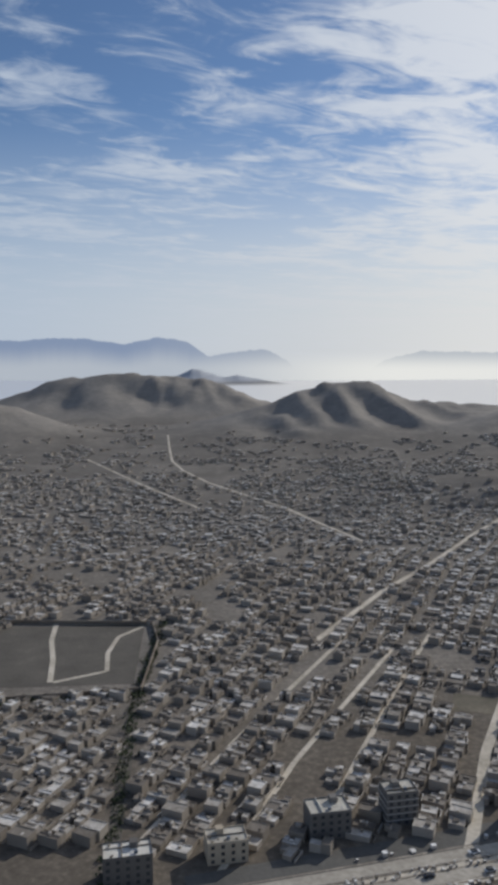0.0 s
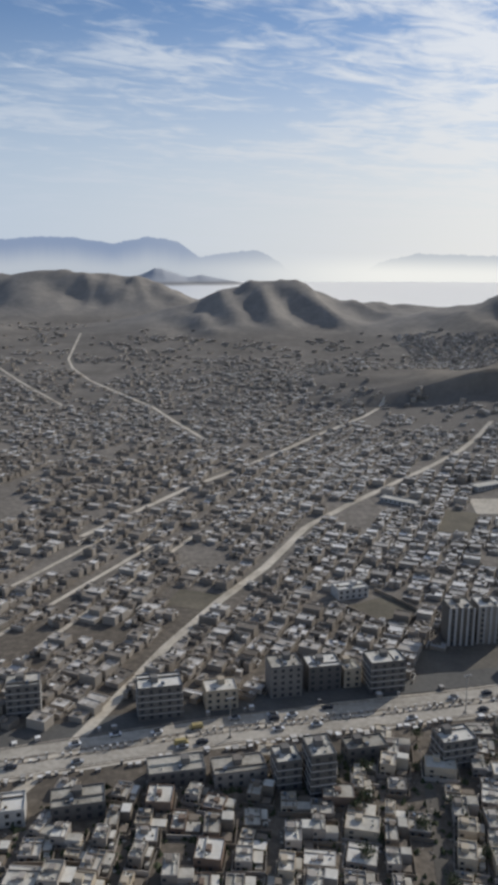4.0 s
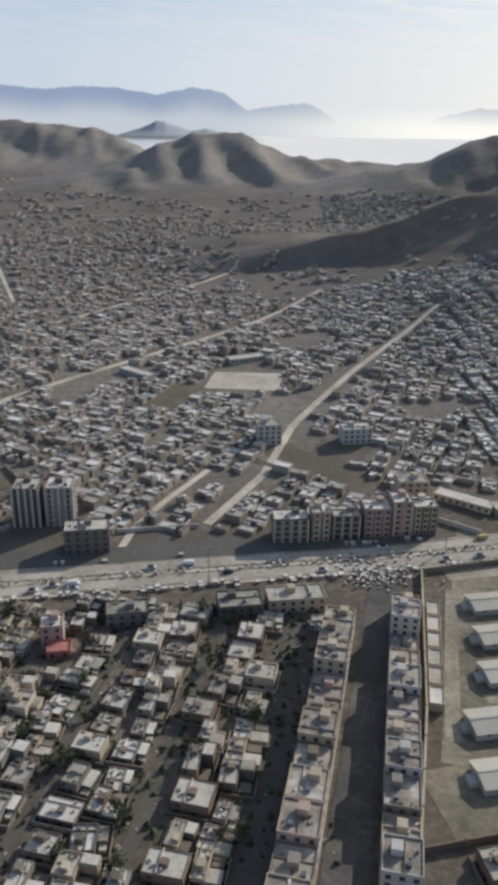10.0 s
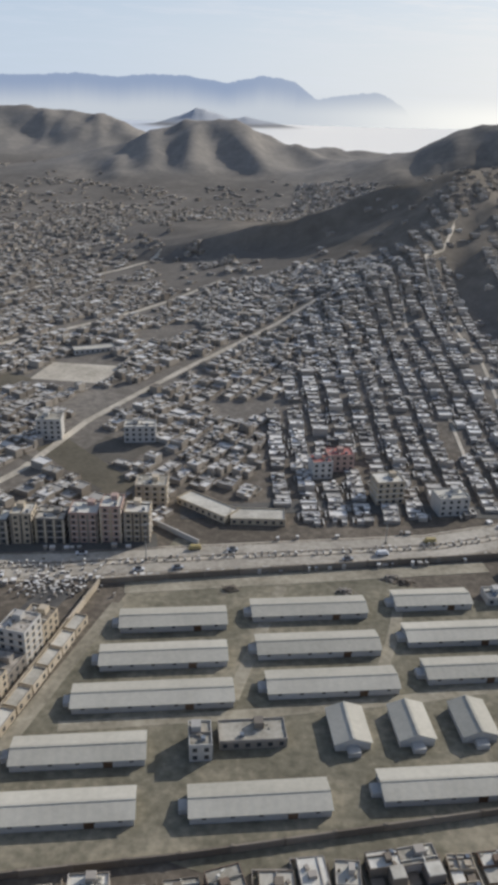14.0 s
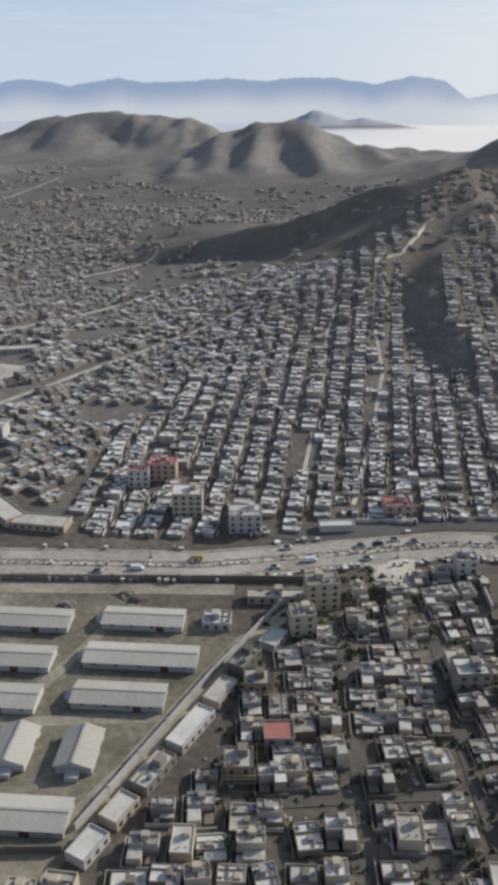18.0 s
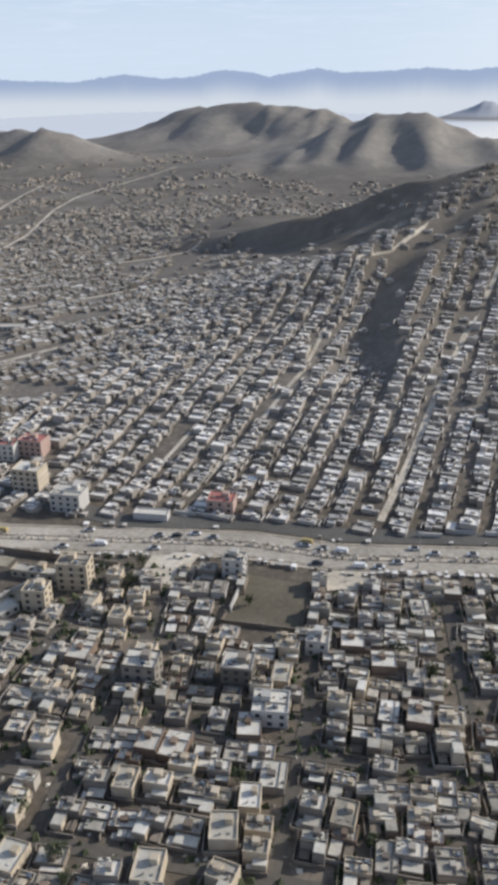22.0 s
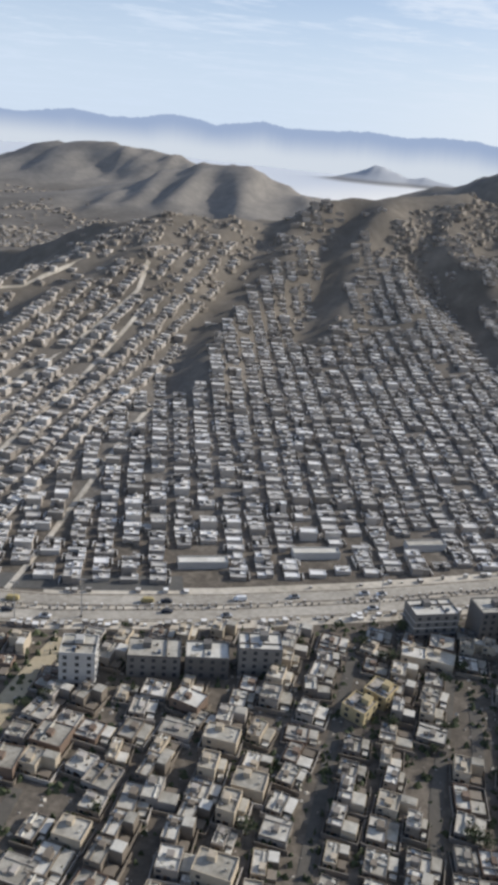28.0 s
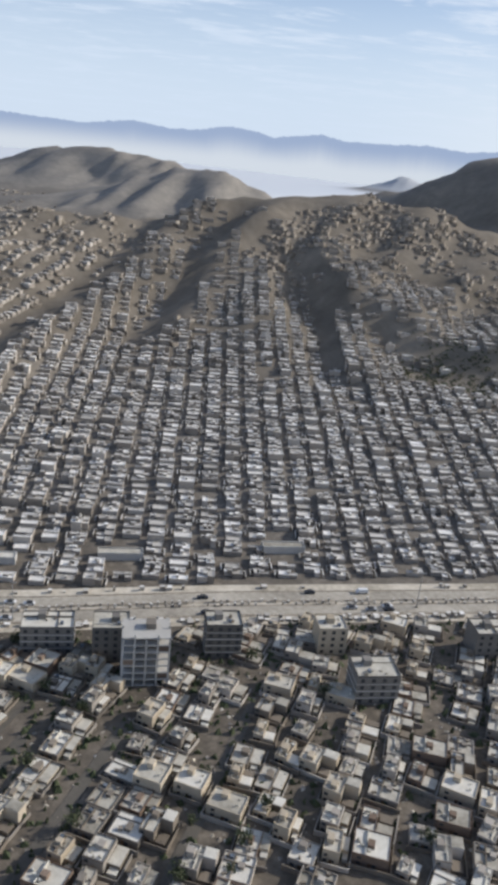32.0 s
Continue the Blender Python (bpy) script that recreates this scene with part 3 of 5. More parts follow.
# the strip's dark colour stands in for shade on this ground
strip("lot", [(346, 424), (372, 414)], 22, LOT_EARTH, 0.09, "empty ground beside apartment blocks, painted dark for shade", "lot", 2.0)
strip("road", [(316, 409), (340, 394), (366, 379)], 4, LANE, 0.16, "dark lane along bare ground")
strip("field", [(110, 372), (116, 392)], 26, FIELD, 0.12, "brown empty plot", "field", 2.0)
strip("field", [(-106, 404), (-112, 498)], 92, LANE, 0.10, "grey earth yard of a walled site", "yard", 4.0)
strip("path", [(-66, 495), (-79, 476), (-81, 450), (-77, 424), (-104, 408)], 2.6, DUST, 0.2, "pale footpath round a yard", "path", 3.0)
strip("path", [(-122, 500), (-118, 470), (-110, 440), (-104, 408)], 3.0, DUST, 0.22, "pale footpath round a yard", "path", 3.0)
# dark open ground, its colour deepened for the shade beside the road
SHADED_LOT = surface("dark_lot", [(0.2, (0.085, 0.082, 0.076)), (0.6, (0.14, 0.134, 0.122)), (0.9, (0.21, 0.196, 0.175))], 0.04, 0.5)
strip("lot", [(-20, 245), (70, 270), (130, 288), (200, 304), (290, 322), (375, 339), (398, 345)], 12, SHADED_LOT, 0.17, "dark open lot beside the main road, with shade painted in", "lot", 4.0)
strip("lot", [(535, 390), (583, 415), (620, 424), (697, 462), (738, 483), (775, 507)], 10, SHADED_LOT, 0.14, "dark open lot beside the main road, with shade painted in", "lot", 4.0)
strip("lot", [(400, 368), (455, 384), (540, 392)], 10, SHADED_LOT, 0.15, "dark open lot beside the main road, with shade painted in", "lot", 4.0)


# ---- helpers for things ----
def part(name, bm, material, parent, label=""):
    me = bm if isinstance(bm, bpy.types.Mesh) else bpy.data.meshes.new(name)
    if not isinstance(bm, bpy.types.Mesh):
        bm.normal_update()
        bm.to_mesh(me)
        bm.free()
        me.materials.append(material)
    ob = new(name, me)
    ob.parent = parent
    return tagged(ob, label, kind="stuff" if name == "roof_clutter" else "") if label else ob


def box(bm, x, y, z, w, d, h, ang=0.0, bottom=False):
    """A box standing on (x, y, z)."""
    c, s = math.cos(ang), math.sin(ang)
    vs = [bm.verts.new((x + a * c - b * s, y + a * s + b * c, zz)) for zz in (z, z + h)
          for a, b in ((-w / 2, -d / 2), (w / 2, -d / 2), (w / 2, d / 2), (-w / 2, d / 2))]
    for i in range(4):
        j = (i + 1) % 4
        bm.faces.new((vs[i], vs[j], vs[j + 4], vs[i + 4]))
    bm.faces.new(vs[4:])
    if bottom:
        bm.faces.new(vs[3::-1])
    return vs


def boxes(*specs):
    bm = bmesh.new()
    for q in specs:
        box(bm, *q, bottom=True)
    return bm


def rim(x, y, z, w, d, h, t):
    """A low wall round a rectangle."""
    return boxes((x, y - d / 2 + t / 2, z, w, t, h), (x, y + d / 2 - t / 2, z, w, t, h), (x - w / 2 + t / 2, y, z, t, d - 2 * t, h), (x + w / 2 - t / 2, y, z, t, d - 2 * t, h))


SHARED = {}


def shared_box(w, d, h, material):
    """One mesh for all alike pieces, centred on its foot."""
    key = (round(w, 2), round(d, 2), round(h, 2), material.name)
    if key not in SHARED:
        bm = boxes((0, 0, 0, w, d, h))
        bm.normal_update()
        me = bpy.data.meshes.new("piece")
        bm.to_mesh(me)
        bm.free()
        me.materials.append(material)
        SHARED[key] = me
    return SHARED[key]


def piece(name, w, d, h, material, x, y, z, parent, label=""):
    ob = part(name, shared_box(w, d, h, material), material, parent, label)
    ob.location = (x, y, z)
    return ob


def root(name, x=0.0, y=0.0, z=0.0, ang=0.0):
    ob = new(name)
    ob.empty_display_size = 1.0
    ob.matrix_basis = pose(x, y, z, 0, 0, math.degrees(ang))
    return ob


# ---- houses ----
TAKEN = []                      # circles kept free for larger buildings: x, y, radius


def keep(x, y, r):
    TAKEN.append((x, y, r))


def far_from(x, y, line, d):
    ok = np.ones(len(x), bool)
    for (x1, y1), (x2, y2) in zip(line, line[1:]):
        dx, dy = x2 - x1, y2 - y1
        t = np.clip(((x - x1) * dx + (y - y1) * dy) / (dx * dx + dy * dy), 0, 1)
        ok &= np.hypot(x - x1 - t * dx, y - y1 - t * dy) > d
    return ok


def main_y(x):
    return np.interp(x, [p[0] for p in MAIN], [p[1] for p in MAIN])


def open_ground(x, y):
    ok = far_from(x, y, MAIN, 17)
    for line, d in ALLROADS:
        ok &= far_from(x, y, line, d)
    for cx, cy, r in TAKEN:
        ok &= np.hypot(x - cx, y - cy) > r
    return ok


def plots(rows, seed, vacant=0.08, stray=0.4, wobble=0.04, fill=(0.6, 1.0), deep=(0.55, 1.1)):
    """Plots along rows (x, y, dx, dy, length, depth, pitch): x, y, width along the row, depth, angle."""
    rng = random.Random(seed)
    out = []
    for x0, y0, dx, dy, length, depth, pitch in rows:
        n = math.hypot(dx, dy)
        dx, dy = dx / n, dy / n
        ang = math.atan2(dy, dx) - math.pi / 2
        s = rng.uniform(0, pitch)
        while s < length:
            w, dep = pitch * rng.uniform(*fill), depth * rng.uniform(*deep)
            off = rng.uniform(-0.5, 0.5) * (depth - dep) + rng.gauss(0, stray)
            if rng.random() > vacant:
                out.append((x0 + dx * s - dy * off, y0 + dy * s + dx * off, w, dep, ang + rng.gauss(0, wobble)))
            s += pitch * rng.uniform(0.82, 1.25)
    a = np.array(out)
    return a[open_ground(a[:, 0], a[:, 1])]


class Batch:
    """Many houses in one mesh: boxes with a parapet round a sunken roof."""

    def __init__(self):
        self.v, self.f, self.m = [], [], []

    def house(self, x, y, z, w, d, h, ang, rim=0.3):
        c, s = math.cos(ang), math.sin(ang)
        o = len(self.v)
        for hw, hd, zz in ((w / 2, d / 2, z - 2.0), (w / 2, d / 2, z + h + rim), (w / 2 - 0.25, d / 2 - 0.25, z + h + rim), (w / 2 - 0.25, d / 2 - 0.25, z + h)):
            for a, b in ((-hw, -hd), (hw, -hd), (hw, hd), (-hw, hd)):
                self.v.append((x + a * c - b * s, y + a * s + b * c, zz))
        for ring in range(3):
            for i in range(4):
                j = (i + 1) % 4
                self.f.append((o + ring * 4 + i, o + ring * 4 + j, o + ring * 4 + 4 + j, o + ring * 4 + 4 + i))
                self.m.append(0 if ring != 1 else 1)
        self.f.append((o + 12, o + 13, o + 14, o + 15))
        self.m.append(1)

    def box(self, x, y, z, w, d, h, ang):
        c, s = math.cos(ang), math.sin(ang)
        o = len(self.v)
        for zz in (z, z + h):
            for a, b in ((-w / 2, -d / 2), (w / 2, -d / 2), (w / 2, d / 2), (-w / 2, d / 2)):
                self.v.append((x + a * c - b * s, y + a * s + b * c, zz))
        for i in range(4):
            j = (i + 1) % 4
            self.f.append((o + i, o + j, o + 4 + j, o + 4 + i))
            self.m.append(0)
        self.f.append((o + 4, o + 5, o + 6, o + 7))
        self.m.append(1)

    def make(self, name, label, mats=None, category="houses"):
        me = bpy.data.meshes.new(name)
        me.from_pydata(self.v, [], self.f)
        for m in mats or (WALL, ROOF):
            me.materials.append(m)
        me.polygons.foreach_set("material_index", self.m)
        return tagged(new(name, me), label, category, kind="stuff")


def district(name, sites, label, lo=1.5, hi=2.2, upper=0.15, walls=0.5, mats=None):
    """Low houses with wings, roof huts and yard walls, joined."""
    rng = random.Random(label)
    b = Batch()
    zs = ground_level(sites[:, 0], sites[:, 1])
    for (x, y, w, dep, ang), z in zip(sites, zs):
        h = rng.uniform(lo, hi) * (1.0 if z < 45 else 0.65) + (rng.uniform(1.5, 2.2) if rng.random() < upper and z < 45 else 0)
        c, s = math.cos(ang), math.sin(ang)
        kind = rng.random()

        def at(u, v):
            return x + c * u - s * v, y + s * u + c * v

        if kind < 0.4:
            b.house(x, y, z, dep, w, h, ang)
        elif kind < 0.75:
            k, side = rng.uniform(0.4, 0.65), rng.choice((-1, 1))
            b.house(*at(side * dep * (1 - k) / 2, 0), z, dep * k, w, h, ang)
            b.house(*at(-side * dep * k / 2, rng.choice((-1, 1)) * w * 0.2), z, dep * (1 - k), w * rng.uniform(0.45, 0.65), h * rng.uniform(0.6, 0.95), ang)
        else:
            k, side = rng.uniform(0.3, 0.5), rng.choice((-1, 1))
            b.house(*at(0, side * w * (1 - k) / 2), z, dep, w * k, h, ang)
            b.house(*at(dep * 0.32, -side * w * k / 2), z, dep * 0.36, w * (1 - k), h * rng.uniform(0.75, 1.25), ang)
            if rng.random() < 0.5:
                b.house(*at(-dep * 0.36, -side * w * k / 2), z, dep * 0.28, w * (1 - k), h * rng.uniform(0.6, 1.0), ang)
        for _ in range(rng.choice((0, 1, 1, 2))):
            b.box(*at(rng.uniform(-0.25, 0.25) * dep, rng.uniform(-0.25, 0.25) * w), z + h * 0.9, rng.uniform(0.6, 2.4), rng.uniform(0.6, 2.2), rng.uniform(0.5, 1.7), ang)
        if rng.random() < walls:
            side = rng.choice((-1, 1))
            b.box(*at(side * (dep / 2 + 1.4), 0), z - 1.5, 0.3, w * 1.1, 2.7, ang)
            b.box(*at(side * (dep / 2 + 0.7), w * 0.5), z - 1.5, 1.4, 0.3, 2.7, ang)
    return b.make(name, label, mats)


def leaning(xs, y0, y1, lean, ref, depth, pitch):
    """Rows at the given x on the line y = ref, leaning by lean metres for each metre of y."""
    return [(x + lean * (y0 - ref), y0, lean, 1.0, (y1 - y0) * math.hypot(lean, 1), depth, pitch) for x in xs]


def spaced(a, b, step):
    return list(np.arange(a, b, step))


# ---- depot: warehouses in a walled yard ----
YARD_ANG = math.atan2(8.0, 36.0)


def warehouse(length, width, eave=2.7, ridge=3.7):
    """A gabled store with a sheet roof, doors along its front and a small porch."""
    w = root("warehouse")
    bm = bmesh.new()
    L, W = length / 2, width / 2
    a = [bm.verts.new((x, y, z)) for z in (-0.5, eave) for x, y in ((-L, -W), (L, -W), (L, W), (-L, W))]
    g = [bm.verts.new((-L, 0, ridge - 0.12)), bm.verts.new((L, 0, ridge - 0.12))]
    for i, j in ((0, 1), (2, 3)):
        bm.faces.new((a[i], a[j], a[j + 4], a[i + 4]))
    bm.faces.new((a[1], a[2], a[6], g[1], a[5]))
    bm.faces.new((a[3], a[0], a[4], g[0], a[7]))
    part("wall", bm, WHITE, w, "whitewashed wall")
    for side in (-1, 1):
        bm = bmesh.new()
        n = 24
        rows = []
        for i in range(n + 1):
            x = -L - 0.4 + (length + 0.8) * i / n
            lift = 0.03 if i % 2 else 0.0
            rows.append([bm.verts.new((x, side * (W + 0.5), eave - 0.12 + lift)), bm.verts.new((x, 0, ridge + lift)), bm.verts.new((x, side * (W + 0.5), eave - 0.3)), ])
        for r, q in zip(rows, rows[1:]):
            f = (r[0], q[0], q[1], r[1])
            bm.faces.new(f if side < 0 else f[::-1])
            f = (r[2], q[2], q[0], r[0])
            bm.faces.new(f if side < 0 else f[::-1])
        part("roof_slope", bm, SHEET, w, "pale grey corrugated sheet roof")
    piece("ridge_cap", length + 0.8, 0.7, 0.16, SHEET, 0, 0, ridge - 0.02, w)
    n = max(2, int(length / 6))
    for i in range(n):
        x = -L + length * (i + 0.5) / n
        piece("window", 1.1, 0.12, 0.7, DARK, x, -W - 0.03, 1.5, w)
    piece("door", 2.4, 0.14, 2.2, WOOD, L * 0.45, -W - 0.04, 0, w)
    piece("porch", 2.6, 3.4, 1.9, WHITE, -L - 1.3, 0, -0.3, w, "low whitewashed porch")
    return w


LONG = warehouse(38.0, 9.5)
MEDIUM = warehouse(34.0, 9.5)
SHORT = warehouse(26.0, 9.0)
CROSS = warehouse(13.5, 9.5, 2.7, 4.4)
LONGEST = warehouse(45.0, 9.5)
DEPOT = [(LONG, 401, 216), (MEDIUM, 449, 226), (MEDIUM, 495, 238), (MEDIUM, 401, 235),
         (LONGEST, 415, 258.5), (LONG, 465, 272), (SHORT, 505, 284), (LONG, 414, 276.5), (LONG, 460, 289), (MEDIUM, 504, 302),
         (MEDIUM, 413, 295), (LONG, 456, 308), (SHORT, 497, 320)]
for proto, x, y in DEPOT:
    copy_thing(proto, pose(x, y, float(land(x, y)), 0, 0, math.degrees(YARD_ANG)))
for x, y in ((470, 254), (487, 258), (504, 262)):
    copy_thing(CROSS, pose(x, y, float(land(x, y)), 0, 0, math.degrees(YARD_ANG) + 90))
for proto in (LONG, MEDIUM, SHORT, CROSS, LONGEST):
    for o in (*proto.children_recursive, proto):
        bpy.data.objects.remove(o)
for o in list(scene.objects):
    if o.name.startswith("warehouse"):
        tagged(o, "long gabled warehouse with pale grey sheet roof and white walls", "warehouse", "warehouses of the depot")


def long_wall(pts, h, t, material, label, name="boundary_wall"):
    """A wall that follows a line, with a coping, in panels."""
    w = root(name)
    for (x1, y1), (x2, y2) in zip(pts, pts[1:]):
        n = max(1, round(math.hypot(x2 - x1, y2 - y1) / 12))
        for i in range(n):
            ax, ay = x1 + (x2 - x1) * i / n, y1 + (y2 - y1) * i / n
            bx, by = x1 + (x2 - x1) * (i + 1) / n, y1 + (y2 - y1) * (i + 1) / n
            mx, my, ln, an = (ax + bx) / 2, (ay + by) / 2, math.hypot(bx - ax, by - ay), math.atan2(by - ay, bx - ax)
            z = float(land(mx, my))
            part("panel", boxes((mx, my, z - 1, ln - 0.1, t, h + 1, an)), material, w)
            part("pier", boxes((ax, ay, z - 1, 0.7, 0.7, h + 1.3, an)), material, w)
    return tagged(w, label, "wall", kind="structure")


long_wall([(364.6, 189), (373.5, 238), (383, 313)], 2.6, 0.6, CREAM, "pale boundary wall of the depot")
long_wall([(383, 313), (430, 327), (556, 363)], 2.4, 0.5, MUD, "pale boundary wall of the depot")
long_wall([(552, 360), (537, 342), (527, 304), (514, 240)], 2.2, 0.5, WHITE, "pale boundary wall of the depot")
long_wall([(364.6, 189), (433, 208), (514, 234)], 2.2, 0.5, MUD, "mud boundary wall of the depot")
long_wall([(-157, 500), (-61, 497), (-54, 466), (-55, 397), (-125, 385), (-157, 381)], 2.6, 0.6, MUD, "mud boundary wall round a grey yard")
keep(616, 363, 14), keep(613, 377, 13), keep(574.5, 367, 6.5), keep(573, 378, 6.5)
long_wall([(600.6, 376), (605.5, 359)], 2.4, 0.5, WHITE, "whitewashed wall beside a dry pitch")
long_wall([(605, 357), (606, 352.5), (632, 361), (625, 390)], 1.6, 0.4, MUD, "low wall round a dry pitch")
long_wall([(265, 335), (297, 342)], 1.8, 0.6, WHITE, "white wall along an empty lot")
long_wall([(184, 372), (197, 357), (221, 364), (200, 393)], 1.8, 0.5, MUD, "mud wall round a brown yard")
for a, b in (((551.5, 406), (574, 413)), ((644, 436.5), (652, 440)), ((654.5, 444.5), (662.5, 448)), ((666.5, 449.5), (678.5, 454))):
    long_wall([a, b], 1.7, 0.9, WHITE, "low white wall along a dark lot")
long_wall([(393, 357), (412, 345)], 2.2, 0.6, WHITE, "pale wall of a roadside compound")
for x, y, r in ((440, 240, 34), (462, 290, 60), (420, 300, 48), (492, 250, 32), (503, 318, 28), (385, 220, 24), (-106, 450, 62), (612, 362, 14), (631, 394, 9), (571, 373, 9), (305, 520, 28), (332, 417, 11), (345, 405, 11), (358, 394, 11), (368, 384, 11), (352, 422, 13), (214, 322, 11), (230, 322, 10), (246, 316, 9), (281, 327, 12), (302, 329, 12), (317, 331, 8), (203, 373, 14), (364, 417, 12), (411, 358, 13), (113, 382, 17), (261, 480, 12), (267, 493, 12), (273, 506, 12)):
    keep(x, y, r)


# ---- larger buildings ----
def roof_clutter(rng, x, y, z, w, d):
    """Low dividing walls, stacked bricks, ducts and bedding on a roof."""
    q = []
    if rng.random() < 0.7:
        q.append((x + rng.uniform(-0.25, 0.25) * w, y, z, 0.22, d * 0.94, rng.uniform(0.35, 0.8)))
    if rng.random() < 0.5:
        q.append((x, y + rng.uniform(-0.25, 0.25) * d, z, w * 0.94, 0.22, rng.uniform(0.3, 0.7)))
    for _ in range(rng.randint(2, 5)):
        q.append((x + rng.uniform(-0.4, 0.4) * w, y + rng.uniform(-0.4, 0.4) * d, z, rng.uniform(0.3, 1.3), rng.uniform(0.3, 1.1), rng.uniform(0.2, 0.8), rng.uniform(0, 1.5)))
    return boxes(*q)


def block(w, d, storeys, wall, band=None, fronts="SE", storey=2.5, bays=None, roof=None, extras=True, seed=0):
    """A flat-roofed building of several storeys: walls, floor bands, each window, roof, parapet and roof hut."""
    rng = random.Random(seed)
    b = root("apartment_block")
    h = storeys * storey
    part("wall", boxes((0, 0, -1.5, w, d, h + 1.5)), wall, b)
    top = part("roof", boxes((0, 0, h, w - 0.5, d - 0.5, 0.12)), roof or ROOF_ONE, b, "dusty flat roof")
    part("parapet", rim(0, 0, h, w, d, 0.6, 0.22), wall, b)
    if band:
        for i in range(1, storeys):
            part("floor_band", boxes((0, 0, i * storey - 0.14, w + 0.24, d + 0.24, 0.28)), band, b, "pale floor band")
    for side in fronts:
        span = w if side in "SN" else d
        n = bays or max(2, int(span / 2.9))
        for i in range(storeys):
            for k in range(n):
                u, z = -span / 2 + span * (k + 0.5) / n, i * storey + 0.75
                if side == "S":
                    piece("window", 1.2, 0.16, 1.25, DARK, u, -d / 2, z, b)
                elif side == "E":
                    piece("window", 0.16, 1.2, 1.25, DARK, w / 2, u, z, b)
                elif side == "W":
                    piece("window", 0.16, 1.2, 1.25, DARK, -w / 2, u, z, b)
    if extras:
        piece("stair_hut", 2.6, 2.8, 2.1, wall, rng.uniform(-0.2, 0.2) * w, rng.uniform(0, 0.25) * d, h + 0.1, b)
        part("roof_clutter", roof_clutter(rng, 0, 0, h + 0.12, w, d), (MUD, WALL_ONE, ROOF_ONE)[seed % 3], top, "low walls and bundles on the roof")
        piece("water_tank", 1.1, 1.1, 1.0, TANK, rng.uniform(-0.3, 0.3) * w, -0.25 * d, h + 0.12, b)
    return b


def stand(b, x, y, ang, label, group="", category="building", name=""):
    b.matrix_basis = pose(x, y, float(land(x, y)), 0, 0, math.degrees(ang))
    if name:
        b.name = name
    return tagged(b, label, category, group)


TALL = "grey concrete apartment block with rows of dark windows"
# north side of the main road, from west to east: x, y, width, depth, storeys, wall, band
NORTH = [(-40, 250, 16, 9, 4, SHADED_CONCRETE, None), (-8, 262, 14, 9, 3, CREAM, None), (28, 276, 15, 10, 4, SHADED_CONCRETE, None), (55, 284, 12, 9, 5, SHADED_CONCRETE, WHITE),
         (104, 284, 16, 10, 5, SHADED_CONCRETE, WHITE), (126, 290, 12, 9, 3, CREAM, None), (150, 299, 12, 10, 5, SHADED_CONCRETE, None), (165, 304, 13, 10, 4, SHADED_CONCRETE, None),
         (176, 306, 7, 9, 3, CREAM, None), (189, 303, 14, 10, 5, SHADED_CONCRETE, WHITE), (256, 322, 17, 9, 4, SHADED_CONCRETE, None)]
for n, (x, y, w, d, st, wall, band) in enumerate(NORTH):
    keep(x, y, 0.62 * max(w, d))
    stand(block(w, d, st, wall, band, "S", seed=n), x, y, 0.2, TALL, "blocks along the main road")
WESTROW = [(334, 337, 14, 9, 4, SHADED_CONCRETE, WHITE), (346, 339, 8, 9, 5, CREAM, None), (356, 342, 11, 10, 4, SHADED_CONCRETE, WHITE), (368.5, 344, 11, 10, 5, PINK, WHITE),
           (378.5, 346, 8, 10, 6, PINK, WHITE), (388, 348, 9.5, 10, 5, CREAM, WHITE), (387, 375, 13, 10, 4, CREAM, WHITE)]
for n, (x, y, w, d, st, wall, band) in enumerate(WESTROW):
    keep(x, y, 0.65 * max(w, d))
    b = block(w, d, st, wall, band, "SE", seed=20 + n)
    k = max(2, round(w / 3.2))
    for i in range(k + 1):
        piece("pier", 0.7, 0.6, st * 2.5 + 0.3, (CREAM, WALL_ONE)[n % 2], -w / 2 + 0.35 + (w - 0.7) * i / k, -d / 2 - 0.25, -0.3, b, "pale vertical pier")
    stand(b, x, y, 0.12, "tall plastered apartment block with pale floor bands", "tall apartment row")
# the twin towers with pale ribs
for n, (x, y, w) in enumerate(((227.5, 342, 10.5), (240.5, 344, 10.5))):
    b = block(w, 11, 7, WALL_ONE, None, "SE", 2.4, seed=40 + n)
    for i in range(5):
        piece("rib", 0.9, 0.5, 17.2, WHITE, -w / 2 + w * i / 4, -5.6, 0, b, "white vertical rib")
    stand(b, x, y, 0.08, "tall grey tower block with white vertical ribs", "twin towers", "tower block", "tower_block")
    keep(x, y, 9)
# south side of the main road: x, y, width, depth, storeys, wall, band, turn
SOUTH_A = [(60, 226, 20, 9, 2, WHITE, None, 0.2), (85, 230, 16, 9, 2, SHADED_CONCRETE, None, 0.2), (113, 246, 18, 9, 2, SHADED_CONCRETE, None, 0.2),
           (133, 246, 17, 9, 2, WALL_ONE, None, 0.2), (148, 244, 8, 9, 4, SHADED_CONCRETE, WHITE, 0.2), (158, 241, 8, 11, 6, SHADED_CONCRETE, WHITE, 0.2),
           (175, 258, 14, 7, 2, SHADED_CONCRETE, None, 0.2), (204, 255, 12, 9, 4, SHADED_CONCRETE, WHITE, 0.25), (258.5, 263, 7, 7, 3, PINK, None, 0.2),
           (280, 276, 14, 8, 2, SHADED_CONCRETE, None, 0.2), (234, 258, 11, 8, 2, WHITE, None, 0.2)]
